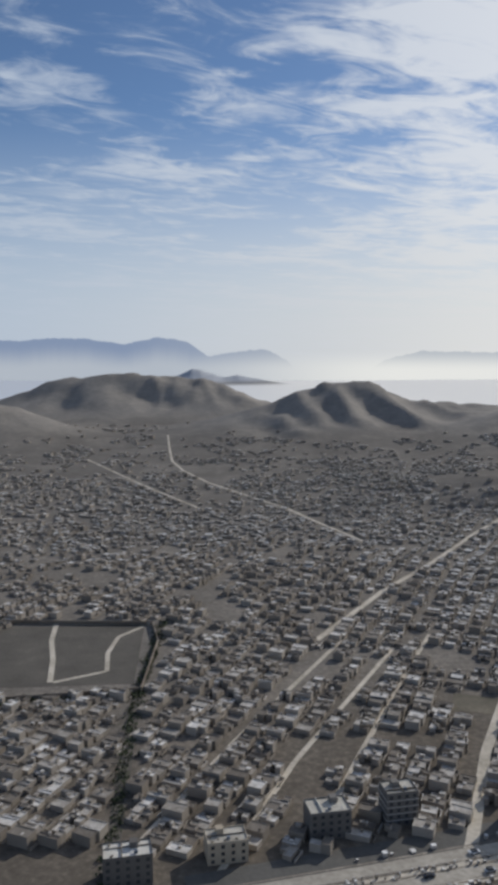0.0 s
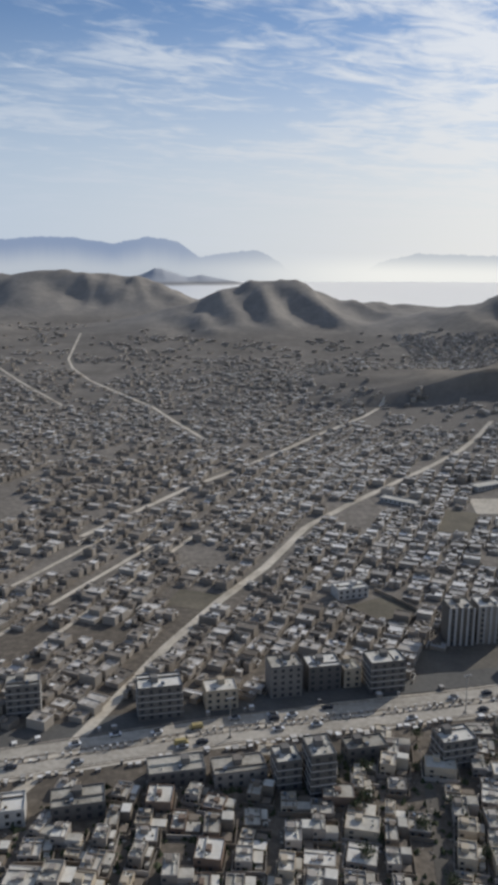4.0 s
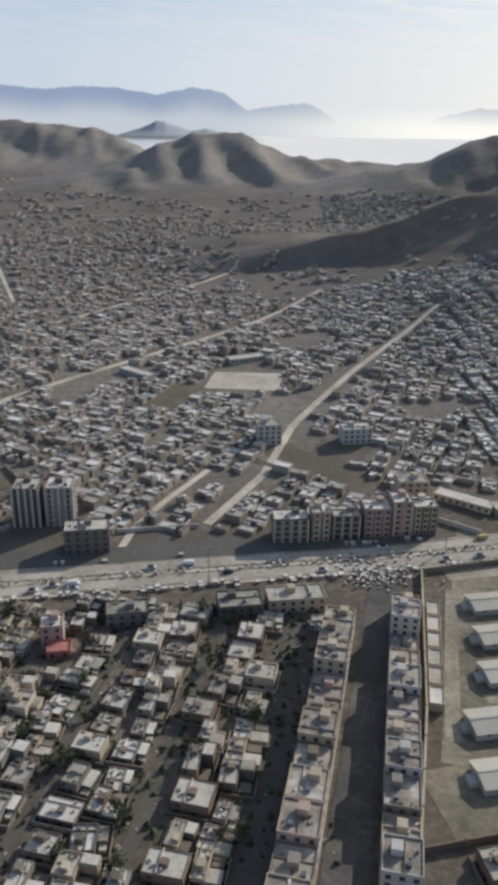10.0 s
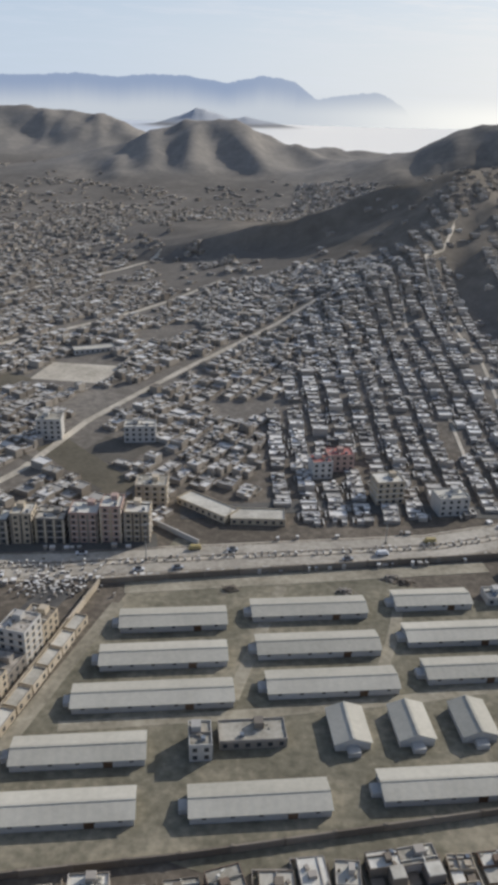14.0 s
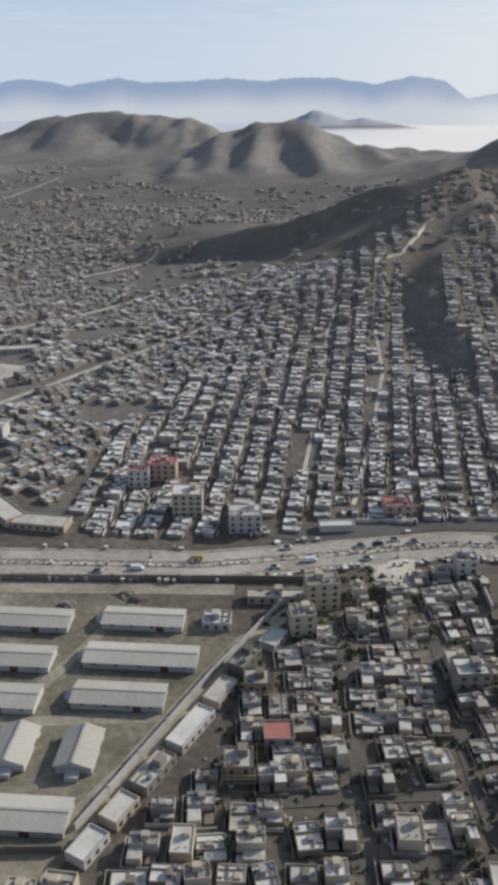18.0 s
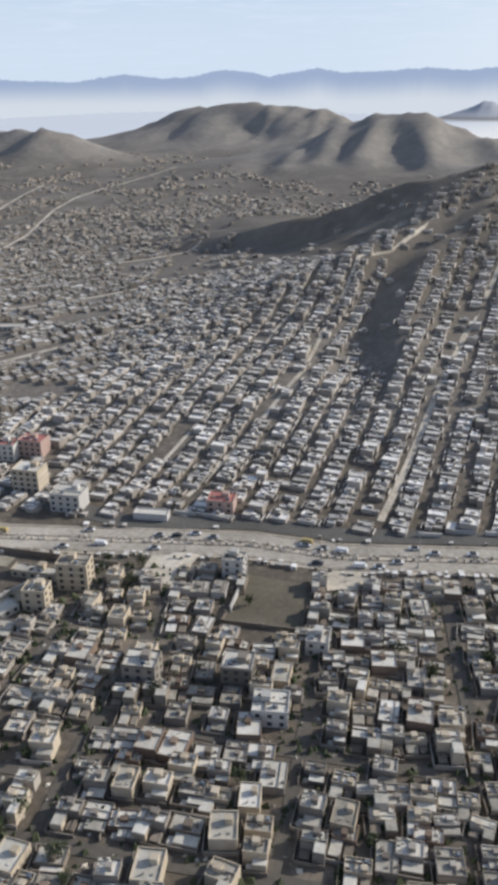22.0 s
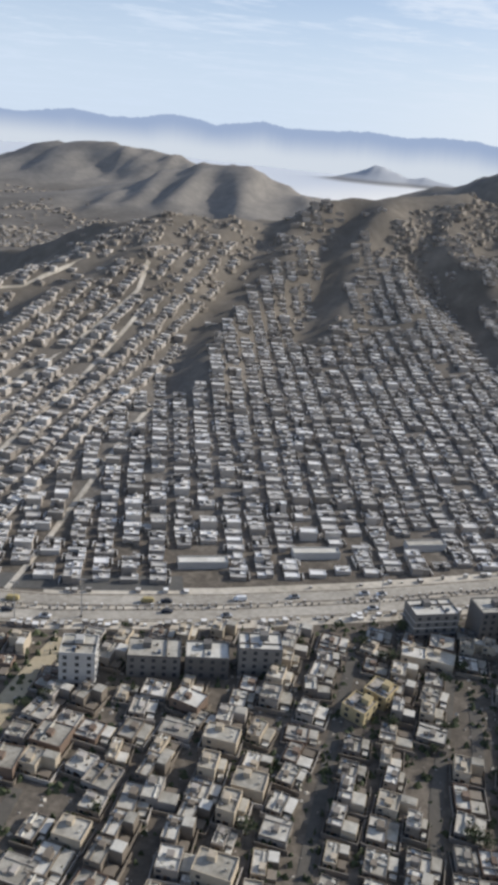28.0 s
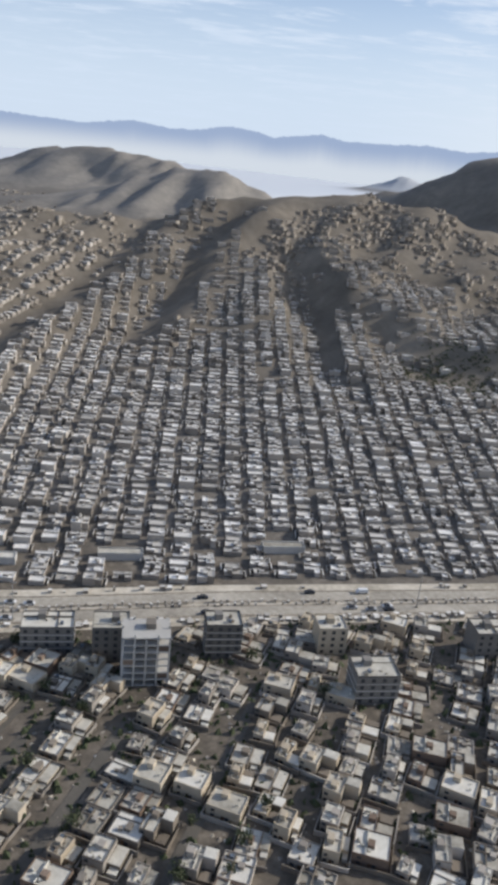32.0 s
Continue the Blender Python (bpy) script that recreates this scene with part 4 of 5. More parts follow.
SOUTH_B = [(336, 289, 20, 9, 2, CREAM, None, 0.2), (317, 284, 15, 10, 2, SHADED_CONCRETE, None, 0.2), (550, 347, 11, 8, 4, CREAM, CREAM, 0.4),
           (547, 331, 8, 7, 3, CREAM, None, 0.4), (639, 356, 7, 8, 2, WHITE, None, 0.3), (595.5, 379, 7.5, 6.5, 3, WHITE, WHITE, 0.28), (600, 318, 10, 8, 3, WALL_ONE, None, 0.35), (625, 331, 9, 8, 3, WALL_ONE, None, 0.35),
           (640, 323, 10, 9, 2, WHITE, None, 0.4), (713, 371, 12, 9, 3, WHITE, WHITE, 0.3), (776, 440, 11, 10, 5, WHITE, WHITE, 0.5),
           (793, 457, 17, 10, 3, SHADED_CONCRETE, None, 0.5)]
SOUTH_C = [(808, 465, 14, 9, 3, SHADED_CONCRETE, None, 0.5), (822, 475, 14, 9, 4, SHADED_CONCRETE, None, 0.5), (866, 527, 17, 10, 4, SHADED_CONCRETE, WHITE, 0.66),
           (885, 536, 12, 10, 5, SHADED_CONCRETE, None, 0.66), (914, 559, 12, 9, 5, SHADED_CONCRETE, WHITE, 0.66),
           (943, 583, 10, 9, 4, CREAM, None, 0.66), (965, 568, 14, 11, 4, SHADED_CONCRETE, WHITE, 0.66), (990, 615, 13, 10, 4, SHADED_CONCRETE, None, 0.66),
           (1010, 635, 14, 10, 5, SHADED_CONCRETE, WHITE, 0.66)]
for n, (x, y, w, d, st, wall, band, ang) in enumerate(SOUTH_A + SOUTH_B + SOUTH_C):
    keep(x, y, 0.62 * max(w, d) + 1)
    lab = "whitewashed flat-roofed block beside the main road" if wall is WHITE else TALL if wall is SHADED_CONCRETE else "cream plastered flat-roofed block beside the main road"
    stand(block(w, d, st, wall, band, "SE" if n > 8 else "SW", seed=60 + n), x, y, ang, lab, "blocks along the main road")


def open_frame(w, d, storeys, storey=2.5):
    """An unfinished tower: bare floor slabs on columns round a dark core."""
    f = root("unfinished_tower")
    h = storeys * storey
    part("core", boxes((0, 0.6, -1.0, w * 0.62, d * 0.6, h + 1.0)), BRICK, f, "brick core between the slabs")
    for i in range(storeys + 1):
        piece("slab", w, d, 0.36, WHITE, 0, 0, i * storey - 0.3, f, "pale bare concrete floor slab")
    for i in range(5):
        for k in range(3):
            if i in (0, 4) or k in (0, 2):
                piece("column", 0.55, 0.55, h + (1.1 if (i + k) % 2 else 0.2), WHITE, (i / 4 - 0.5) * (w - 0.6), (k / 2 - 0.5) * (d - 0.6), 0, f)
    for i in range(1, storeys, 2):
        piece("infill", w * 0.23, 0.2, storey - 0.4, BRICK, (0.37 if i % 4 == 1 else -0.37) * w, -d / 2 + 0.5, i * storey, f, "brick infill panel")
    piece("stair_hut", 3.0, 3.2, 2.0, WALL_ONE, 1.5, 1.0, h, f)
    return f


keep(901, 533, 10)
stand(open_frame(15, 11, 7), 901, 533, 0.66, "unfinished concrete tower with open floors beside the road", category="tower block")
# beyond the road, among the houses
BEYOND_A = [(323, 431, 12, 10, 4, WHITE, None, 0.2), (463, 420, 12, 9, 3, PINK, None, 0.25), (455, 412, 9, 9, 3, WHITE, None, 0.3),
            (484, 395, 12, 10, 4, CREAM, WHITE, 0.3), (510, 390, 13, 10, 3, WHITE, None, 0.3), (566, 419, 11, 9, 2, PINK, None, 0.35),
            (410.5, 373, 26, 9, 1, CREAM, None, -0.55), (432, 368, 22, 9, 1, CREAM, None, 0.12), (367, 434, 15, 9, 3, WHITE, None, 0.2)]
BEYOND_B = [(305, 560, 26, 9, 1, WHITE, None, 0.5), (239, 531, 26, 8, 1, WHITE, None, -0.64), (187, 388, 16, 9, 2, WHITE, None, 0.3),
            (811, 554, 20, 5, 1, WHITE, None, 0.62), (775, 522, 20, 5, 1, WHITE, None, 0.62), (849, 587, 18, 5, 1, WHITE, None, 0.66),
            (899, 633, 18, 5, 1, WHITE, None, 0.68), (545, 399, 14, 5, 1, WHITE, None, 0.35)]
for n, (x, y, w, d, st, wall, band, ang) in enumerate(BEYOND_A + BEYOND_B):
    keep(x, y, 0.6 * w + 1)
    lab = {PINK: "pinkish plastered building among low houses", WHITE: "long low white building with a flat roof", CREAM: "cream plastered building with flat roof"}.get(wall, TALL)
    stand(block(w, d, st, wall, band, "" if d == 5 else "S", roof=RED if n in (1, 2, 5) else None, extras=st > 1, seed=100 + n), x, y, ang, lab, category="building", name="low_hall" if st == 1 else "town_building")
b = block(7.5, 6, 1, RED, None, "S", roof=RED, extras=False, seed=7)
stand(b, 262, 257, 0.2, "small red-walled kiosk with a red sheet roof", category="kiosk", name="kiosk")
keep(262, 257, 6)

# apartment rows beside the wide street, white on their east faces
for n, y in enumerate(np.arange(166, 276, 10.3)):
    x = 350.2 - 0.162 * (272 - y)
    keep(x, y, 8)
    tall = 3 if 227 < y < 247 else 5 - (n % 3 == 1)
    stand(block(9.5, 10.1, tall, (CREAM, WALL_ONE, PINK, CREAM, MUD)[n % 5], CREAM if n % 2 else WHITE, "SE", 2.4, roof=ROOF_TAN, seed=140 + n), x, y, -0.16, "plastered apartment house in a tight row", "apartment row on the wide street", name="row_house")
for n, y in enumerate(np.arange(180, 290, 10.2)):
    x = 360.1 + 0.136 * (y - 191)
    keep(x, y, 8)
    tall = 5 if n == 9 else 2 if n in (1, 8) else 3 + (n % 3 == 0)
    stand(block(9.0, 10.0, tall, (WHITE, CREAM, WALL_ONE)[n % 3], CREAM if n % 2 else None, "SE", 2.4, roof=ROOF_TAN, seed=160 + n), x, y, -0.14, "pale plastered apartment house in a tight row by the depot wall", "apartment row by the depot", name="row_house")
for n, y in enumerate(np.arange(242, 296, 9.0)):
    x = 376.6 + 0.135 * (y - 240)
    stand(block(4.4, 8.2, 1, CREAM, None, "E", 2.4, extras=False, seed=180 + n), x, y, -0.14, "long low shed against the depot wall", "sheds along the depot wall", "shed", "shed")
# inside the depot
stand(block(6, 9, 2, WHITE, None, "SE", seed=190), 431.5, 242, YARD_ANG, "whitewashed two-storey depot office", category="office", name="depot_office")
stand(block(18, 8, 1, WALL_ONE, None, "S", seed=191), 444.5, 248, YARD_ANG, "dark flat-roofed depot store", category="store", name="depot_store")
stand(block(9, 7, 1, WHITE, None, "SE", seed=192), 520, 326, YARD_ANG, "small whitewashed depot hut", category="hut", name="depot_hut")
stand(block(20, 5, 1, CREAM, None, "S", seed=193), 535, 345, 0.28, "low cream shed beside the depot gate", category="shed", name="shed")
# pale sheds in a row outside the east wall of the depot
for n, (x, y, ln, st) in enumerate(((519.5, 236, 9, 1), (522, 247.5, 9, 1), (525, 261, 13, 1), (528.8, 278, 16, 1), (532, 294, 11, 1), (535, 307.5, 11, 2), (540, 322, 9, 1))):
    keep(x, y, 0.5 * ln)
    stand(block(5.6, ln, st, (WHITE, CREAM, WALL_ONE)[n % 3], None, "E", 2.3, seed=200 + n, extras=n in (2, 5)), x, y, -0.22, "long low shed with a pale flat roof by the depot wall", "sheds east of the depot", "shed", "shed")


def scaffold_house(w, d, storeys, seed):
    """A brick house under construction behind yellow timber scaffolding."""
    b = block(w, d, storeys, MUD, None, "S", seed=seed)
    b.name = "house_under_construction"
    h = storeys * 2.5
    rack = part("scaffold", boxes((0, -d / 2 - 1.0, h * 0.5, w + 1.4, 0.25, 0.2)), TIMBER, b, "yellow timber scaffold ledger")
    for i in range(6):
        piece("pole", 0.16, 0.16, h + 1.6, TIMBER, -w / 2 - 0.4 + (w + 0.8) * i / 5, -d / 2 - 1.0, -0.5, rack)
    for i in range(1, storeys * 2):
        piece("ledger", w + 1.4, 0.15, 0.14, TIMBER, 0, -d / 2 - 1.25, i * 1.25, rack)
    for i in range(4):
        piece("pole", 0.16, 0.16, h + 1.2, TIMBER, w / 2 + 0.9, -d / 2 + d * i / 3, -0.5, rack)
    return b


TIMBER = surface("yellow_timber", [(0.2, (0.33, 0.26, 0.15)), (0.6, (0.46, 0.37, 0.22)), (0.9, (0.58, 0.48, 0.31))], 0.5, 3.0, each=0.4)
for n, (x, y) in enumerate(((541.5, 299), (545.5, 268))):
    keep(x, y, 7.5)
    stand(scaffold_house(7.5, 7, 2, 230 + n), x, y, 0.3, "brick house under construction behind yellow timber scaffolding", "houses under construction", "house")
keep(552.6, 281, 6.5)
stand(block(8, 7, 2, WALL_ONE, None, "S", 2.1, roof=RED, extras=False, seed=240), 552.6, 281, 0.3, "plastered house with a red sheet roof", category="house", name="house")
TEAL = surface("teal_plaster", [(0.2, (0.07, 0.12, 0.125)), (0.6, (0.11, 0.18, 0.185)), (0.9, (0.17, 0.25, 0.25))], 0.15, 1.4)
OCHRE_WALL = surface("ochre_plaster", [(0.2, (0.34, 0.27, 0.15)), (0.6, (0.47, 0.39, 0.23)), (0.9, (0.58, 0.50, 0.33))], 0.15, 1.4)
keep(697, 408, 9), keep(687, 404, 8), keep(707, 412, 8)
stand(block(26, 7, 2, TEAL, None, "S", 2.2, seed=241), 697.5, 408, 0.42, "long teal-walled hall with a flat roof beside the road", category="hall", name="low_hall")
for n, (x, y) in enumerate(((862, 481), (858.5, 470.5))):
    keep(x, y, 7)
    stand(block(8, 8.4, 2, OCHRE_WALL, None, "SE", 2.1, roof=ROOF_TAN, seed=243 + n), x, y, -0.2, "ochre plastered two-storey house with a tan roof", "ochre houses", "house", "house")


# ---- near houses, each a thing ----
def house(w, d, storeys, wall, seed):
    """A flat-roofed town house: walls, roof, parapet, wings, roof hut, windows, door, yard walls and tank."""
    rng = random.Random(seed)
    o = root("house")
    h = storeys * 1.75 + rng.uniform(-0.3, 0.4)
    kind = seed % 5
    k = 1.0 if kind == 0 else (0.62, 0.5, 0.7, 0.56)[kind - 1]
    mx = -w * (1 - k) / 2
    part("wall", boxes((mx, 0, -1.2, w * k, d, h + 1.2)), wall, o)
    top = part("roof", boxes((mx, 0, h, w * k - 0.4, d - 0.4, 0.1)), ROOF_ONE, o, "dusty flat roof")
    part("parapet", rim(mx, 0, h, w * k, d, rng.uniform(0.25, 0.6), 0.2), wall, o)
    part("roof_clutter", roof_clutter(rng, mx, 0, h + 0.1, w * k, d), (MUD, ROOF_ONE, ROOF_ONE, WALL_ONE)[seed % 4], top, "low walls and bundles on the roof")
    if k < 1:
        h2 = max(1.4, h * (0.55, 0.8, 0.65, 1.2)[kind - 1])
        wd, wy = (0.76, 0.5, 0.6, 0.45)[kind - 1] * d, (0.12, -0.25, 0.2, 0.27)[kind - 1] * d
        wing = part("wing", boxes((w * k / 2, wy, -1.2, w * (1 - k), wd, h2 + 1.2)), (wall, MUD, wall, CREAM)[seed % 4], o)
        part("wing_roof", boxes((w * k / 2, wy, h2, w * (1 - k) - 0.3, wd - 0.3, 0.14)), ROOF_ONE, wing, "paler flat roof")
        if kind in (2, 4):
            part("lean_to", boxes((w * k / 2, -wy * 1.1, -1.0, w * (1 - k) * 0.8, d - wd - 1.2, 2.3)), MUD, o, "low mud lean-to")
        if kind in (1, 3):
            part("terrace", boxes((w * k / 2 + 0.3, wy - wd / 2 - 0.8, -1.0, w * (1 - k) * 0.7, 1.6, h2 * 0.6 + 1.0)), ROOF_ONE, o, "low terrace in front of the wing")
    piece("stair_hut", 1.5 + 0.2 * (seed % 3), 1.6 + 0.2 * (seed % 4), 1.0 + 0.3 * (seed % 3), wall, mx + rng.uniform(-0.2, 0.2) * w * k, rng.uniform(-0.25, 0.25) * d, h, o)
    for i in range(storeys):
        for u in (-0.3, 0.12)[: 2 if i == 0 else 1]:
            piece("window", 1.0, 0.14, 0.85, DARK, mx + u * w * k, -d / 2, i * 1.8 + 0.5, o)
    piece("door", 0.8, 0.14, 1.5, WOOD, mx, -d / 2, 0, o)
    if seed % 4 == 0:
        piece("water_tank", 0.9, 0.9, 0.8, TANK, mx - 0.25 * w * k, 0.3 * d, h + 0.1, o)
    q = [(0, -d / 2 - 1.4, -1, w + 1.6, 0.25, 2.5), (-w / 2 - 0.8, -0.7, -1, 0.25, d + 1.2, 2.3)]
    part("yard_wall", boxes(*q[: 1 + seed % 2], *([(w / 2 + 0.8, -0.4, -1, 0.25, d + 1.6, 2.4)] if seed % 3 else [])), (MUD, WALL_ONE)[seed % 2], o, "mud yard wall")
    return o


PROTOS = []
SIZES = [(7.6, 7.8), (8.4, 7.0), (6.8, 7.0), (8.8, 7.8), (7.6, 8.4), (8.8, 6.8), (6.0, 6.4)]
LOOKS = [(WALL_ONE, "grey-brown plastered"), (WALL_ONE, "dusty grey plastered"), (CREAM, "cream plastered"), (BRICK, "bare brick"), (MUD, "tan mud-plastered"), (CREAM, "pale plastered"), (WALL_ONE, "weathered plastered")]
for n in range(24):
    wall, look_word = LOOKS[n % 7]
    st = 1 + (n % 3 == 1) + (n % 9 == 5)
    p = house(*SIZES[n % 7], st, wall, n)
    tagged(p, f"{look_word} {('one', 'two', 'three')[st - 1]}-storey house with a flat roof", "house", "town houses")
    PROTOS.append(p)


def settle_houses(sites, limit, seed, order, grow=(1.0, 1.0)):
    """The sites for which order is least become things, the rest is returned."""
    rng = random.Random(seed)
    rank = np.argsort([order(s) for s in sites])
    zs = land(sites[:, 0], sites[:, 1])
    for i in rank[:limit]:
        x, y, w, dep, ang = sites[i]
        size = Matrix.Diagonal((grow[0] * rng.uniform(0.85, 1.15), grow[1] * rng.uniform(0.85, 1.15), rng.uniform(0.85, 1.2), 1))
        copy_thing(rng.choice(PROTOS), pose(x, y, zs[i] - rng.uniform(0, 0.3), 0, 0, math.degrees(ang)) @ size)
    return sites[rank[limit:]]


def bare(x, y):
    """The steep flanks on which hardly a house stands."""
    out = ~far_from(x, y, [p[:2] for p in NOSE], 84) & (y < np.interp(x, [p[0] for p in NOSE], [p[1] for p in NOSE]) + 20) & (x < 552)
    out &= far_from(x, y, [p[:2] for p in SHOULDER], 30)
    for q, r in zip(GULLIES, (11.5, 11, 12, 5)):
        out |= ~far_from(x, y, [(p[0] - 2, p[1]) for p in q], r)
    out |= (patches(x, y, 30) > -0.12) & (np.hypot((x - 345) * 0.8, y - 795) < 82)
    out |= ~far_from(x, y, SCARP, 9) | (np.hypot((x - 897) * 0.75, y - 860) < 22) | (np.hypot(x - 470, y - 775) < 50)
    return out


def patches(x, y, k):
    return np.array([noise.noise(Vector((p / k, q / k, 4.0))) for p, q in zip(x, y)])


def fill_voids(sites, seed, n, x0, x1, y0, y1, want, apart=6.2):
    """Further houses in the gaps that the rows leave."""
    rng = np.random.default_rng(seed)
    c = np.stack([rng.uniform(x0, x1, n), rng.uniform(y0, y1, n)], 1)
    c = c[open_ground(c[:, 0], c[:, 1]) & ~bare(c[:, 0], c[:, 1]) & want(c[:, 0], c[:, 1], land(c[:, 0], c[:, 1]))]
    taken = sites[:, :2].copy()
    out = []
    for p in c:
        if np.abs(taken - p).sum(1).min() > apart * 1.2:
            taken = np.vstack([taken, p])
            out.append((*p, rng.uniform(4.2, 6.4), rng.uniform(4.2, 6.4), sites[np.abs(sites[:, :2] - p).sum(1).argmin(), 4]))
    return np.array(out)


S1 = plots(leaning([34, 45, 64, 75, 94, 105, 124, 135, 155], 140, 250, 0.12, 200, 8.6, 9.2) + leaning([166, 176, 196, 206, 227, 238, 254, 264.5, 280, 290, 310, 319.5], 140, 285, 0.155, 200, 8.6, 9.2), "west", 0.05, 0.5, 0.08, (0.75, 1.0), (0.8, 1.0))
S1 = S1[S1[:, 1] < main_y(S1[:, 0]) - 19]
S3 = plots([(525, k - 27, 1.0, 0.36, 170, 8.6, 7.3) for k in (166, 177, 188, 198, 209, 220, 231, 242, 253, 264, 275, 291, 302, 313, 324, 335, 346, 357, 368, 379)] + [(684, 31 + k, 1.0, 0.40, 92, 8.6, 7.4) for k in (185, 196, 208, 219, 230, 241, 252, 263, 275, 286, 297, 308, 319, 330, 341, 352, 363, 374, 385, 396)], "middle", 0.06, 0.6, 0.08, (0.75, 1.0), (0.8, 1.0))
S3 = S3[(S3[:, 1] < main_y(S3[:, 0]) - 20) & far_from(S3[:, 0], S3[:, 1], [(537, 345), (560, 372)], 12) & (S3[:, 0] > 530 + 0.2 * (S3[:, 1] - 240)) & (S3[:, 0] < 768)]
S4 = plots(leaning([752, 771, 781, 800, 811, 826, 837, 848.5, 864.5, 876, 886, 897, 911, 931, 941, 962, 972, 990, 1001, 1019, 1030, 1048, 1060, 1078, 1089], 340, 700, -0.2, 450, 9.0, 9.4), "east", 0.05, 0.6, 0.08, (0.75, 1.0), (0.8, 1.0))
S4 = S4[(S4[:, 1] < main_y(S4[:, 0]) - 18) & (S4[:, 1] > 330 + 0.62 * (S4[:, 0] - 780)) & (S4[:, 0] > 768)]
S2 = plots([(366, 158 + k, 1.0, 0.27, 165, 8.4, 9.0) for k in (-22, -11, 0, 11, 22)], "below depot", 0.05, 0.9, 0.1, (0.75, 1.1))
S2 = S2[S2[:, 1] < 183 + 0.3 * (S2[:, 0] - 363)]
S1 = np.concatenate([S1, S2])
S1 = np.concatenate([S1, fill_voids(S1, 43, 1500, 40, 345, 140, 285, lambda x, y, z: y < main_y(x) - 18, 7.6)])
S3 = np.concatenate([S3, fill_voids(S3, 44, 5000, 535, 770, 215, 440, lambda x, y, z: (y < main_y(x) - 20) & (x > 534 + 0.2 * (y - 240)) & far_from(x, y, [(537, 345), (560, 372)], 12) & (y > 200 + 0.3 * (x - 540)), 6.6)])
S4 = np.concatenate([S4, fill_voids(S4, 45, 1500, 770, 1080, 340, 690, lambda x, y, z: (y < main_y(x) - 18) & (y > 335 + 0.62 * (x - 780)), 7.6)])
R1 = settle_houses(S1, 100, 1, lambda s: abs(s[0] - 265) + 0.4 * abs(s[1] - 190))
R3 = settle_houses(S3, 100, 2, lambda s: abs(s[0] - 640) + 0.5 * abs(s[1] - 290), (0.96, 0.84))
R4 = settle_houses(S4, 100, 3, lambda s: abs(s[0] - 890) + 0.5 * abs(s[1] - 470))


def outline_of(proto):
    """The corners, faces and materials of a house with all its parts."""
    v, f, m = [], [], []
    for o in proto.children_recursive:
        k, off = len(v), o.location
        v += [tuple(q.co + off) for q in o.data.vertices]
        f += [tuple(k + i for i in q.vertices) for q in o.data.polygons]
        m += [o.data.materials[0].name] * len(o.data.polygons)
    return np.array(v), f, m


def joined_rows(sites, label, seed, grow=(1.0, 1.0)):
    """The further houses of a quarter, in the same shapes, joined."""
    rng = random.Random(seed)
    kinds = [outline_of(p) for p in PROTOS]
    swap = {"swept_roof": ROOF_ROW, "house_plaster": WALL}
    mats, slots, V, F, M = [], {}, [], [], []
    zs = land(sites[:, 0], sites[:, 1])
    for (x, y, w, dep, ang), z in zip(sites, zs):
        v, f, m = rng.choice(kinds)
        c, s = math.cos(ang), math.sin(ang)
        a, b = v[:, 0] * grow[0] * rng.uniform(0.85, 1.15), v[:, 1] * grow[1] * rng.uniform(0.85, 1.15)
        k = len(V)
        V += np.stack([x + a * c - b * s, y + a * s + b * c, z - rng.uniform(0, 0.3) + v[:, 2] * rng.uniform(0.85, 1.2)], 1).tolist()
        F += [[k + i for i in q] for q in f]
        for q in m:
            if q not in slots:
                slots[q] = len(mats)
                mats.append(swap.get(q) or bpy.data.materials[q])
            M.append(slots[q])
    me = bpy.data.meshes.new("house_rows")
    me.from_pydata(V, [], F)
    for q in mats:
        me.materials.append(q)
    me.polygons.foreach_set("material_index", M)
    tagged(new("house_rows", me), label, "houses", kind="stuff")


joined_rows(R1, "flat-roofed plastered houses in rows south of the road", 21)
joined_rows(R3, "flat-roofed houses on a rotated street grid", 22, (0.96, 0.84))
joined_rows(R4, "flat-roofed plastered houses in leaning rows", 23)
for p in PROTOS:
    for o in (*p.children_recursive, p):
        bpy.data.objects.remove(o)

# ---- houses beyond the road ----
G1 = plots(leaning(spaced(438, 628, 11.15) + [641.1, 654, 667, 679, 690, 701, 712], 350, 860, -0.15, 400, 7.0, 5.0), "slope west", 0.04, 0.2, 0.03, (0.7, 1.0), (0.8, 1.05))
G1 = G1[(G1[:, 1] > main_y(G1[:, 0]) + 20) & (G1[:, 0] > 425 + 0.02 * (G1[:, 1] - 350)) & (G1[:, 0] < 702 - 0.15 * (G1[:, 1] - 400))]
G2 = plots(leaning(spaced(560, 1560, 12.6), 400, 960, -0.62, 550, 7.2, 5.0), "slope east", 0.04, 0.2, 0.03, (0.7, 1.0), (0.8, 1.05))
G2 = G2[(G2[:, 1] > main_y(G2[:, 0]) + 20) & (G2[:, 0] > 706 - 0.15 * (G2[:, 1] - 400))]
G3 = plots(leaning([-20.1, -8.5, 3.2, 14.4, 28.8, 40, 51.1, 62.2, 73.3, 84.4] + spaced(-260, -22, 11.3)[:-1] + spaced(95.6, 520, 10.8), 262, 640, 0.42, 300, 7.6, 5.8), "plain near", 0.04, fill=(0.7, 1.05), deep=(0.7, 1.15))
G3 = G3[(G3[:, 1] > main_y(G3[:, 0]) + 20) & (G3[:, 0] < 425 + 0.02 * (G3[:, 1] - 350)) & (G3[:, 0] > -330)]
G4 = plots(leaning(spaced(-900, 620, 11.6), 640, 1600, 0.55, 640, 7.2, 6.6), "plain far", 0.1)
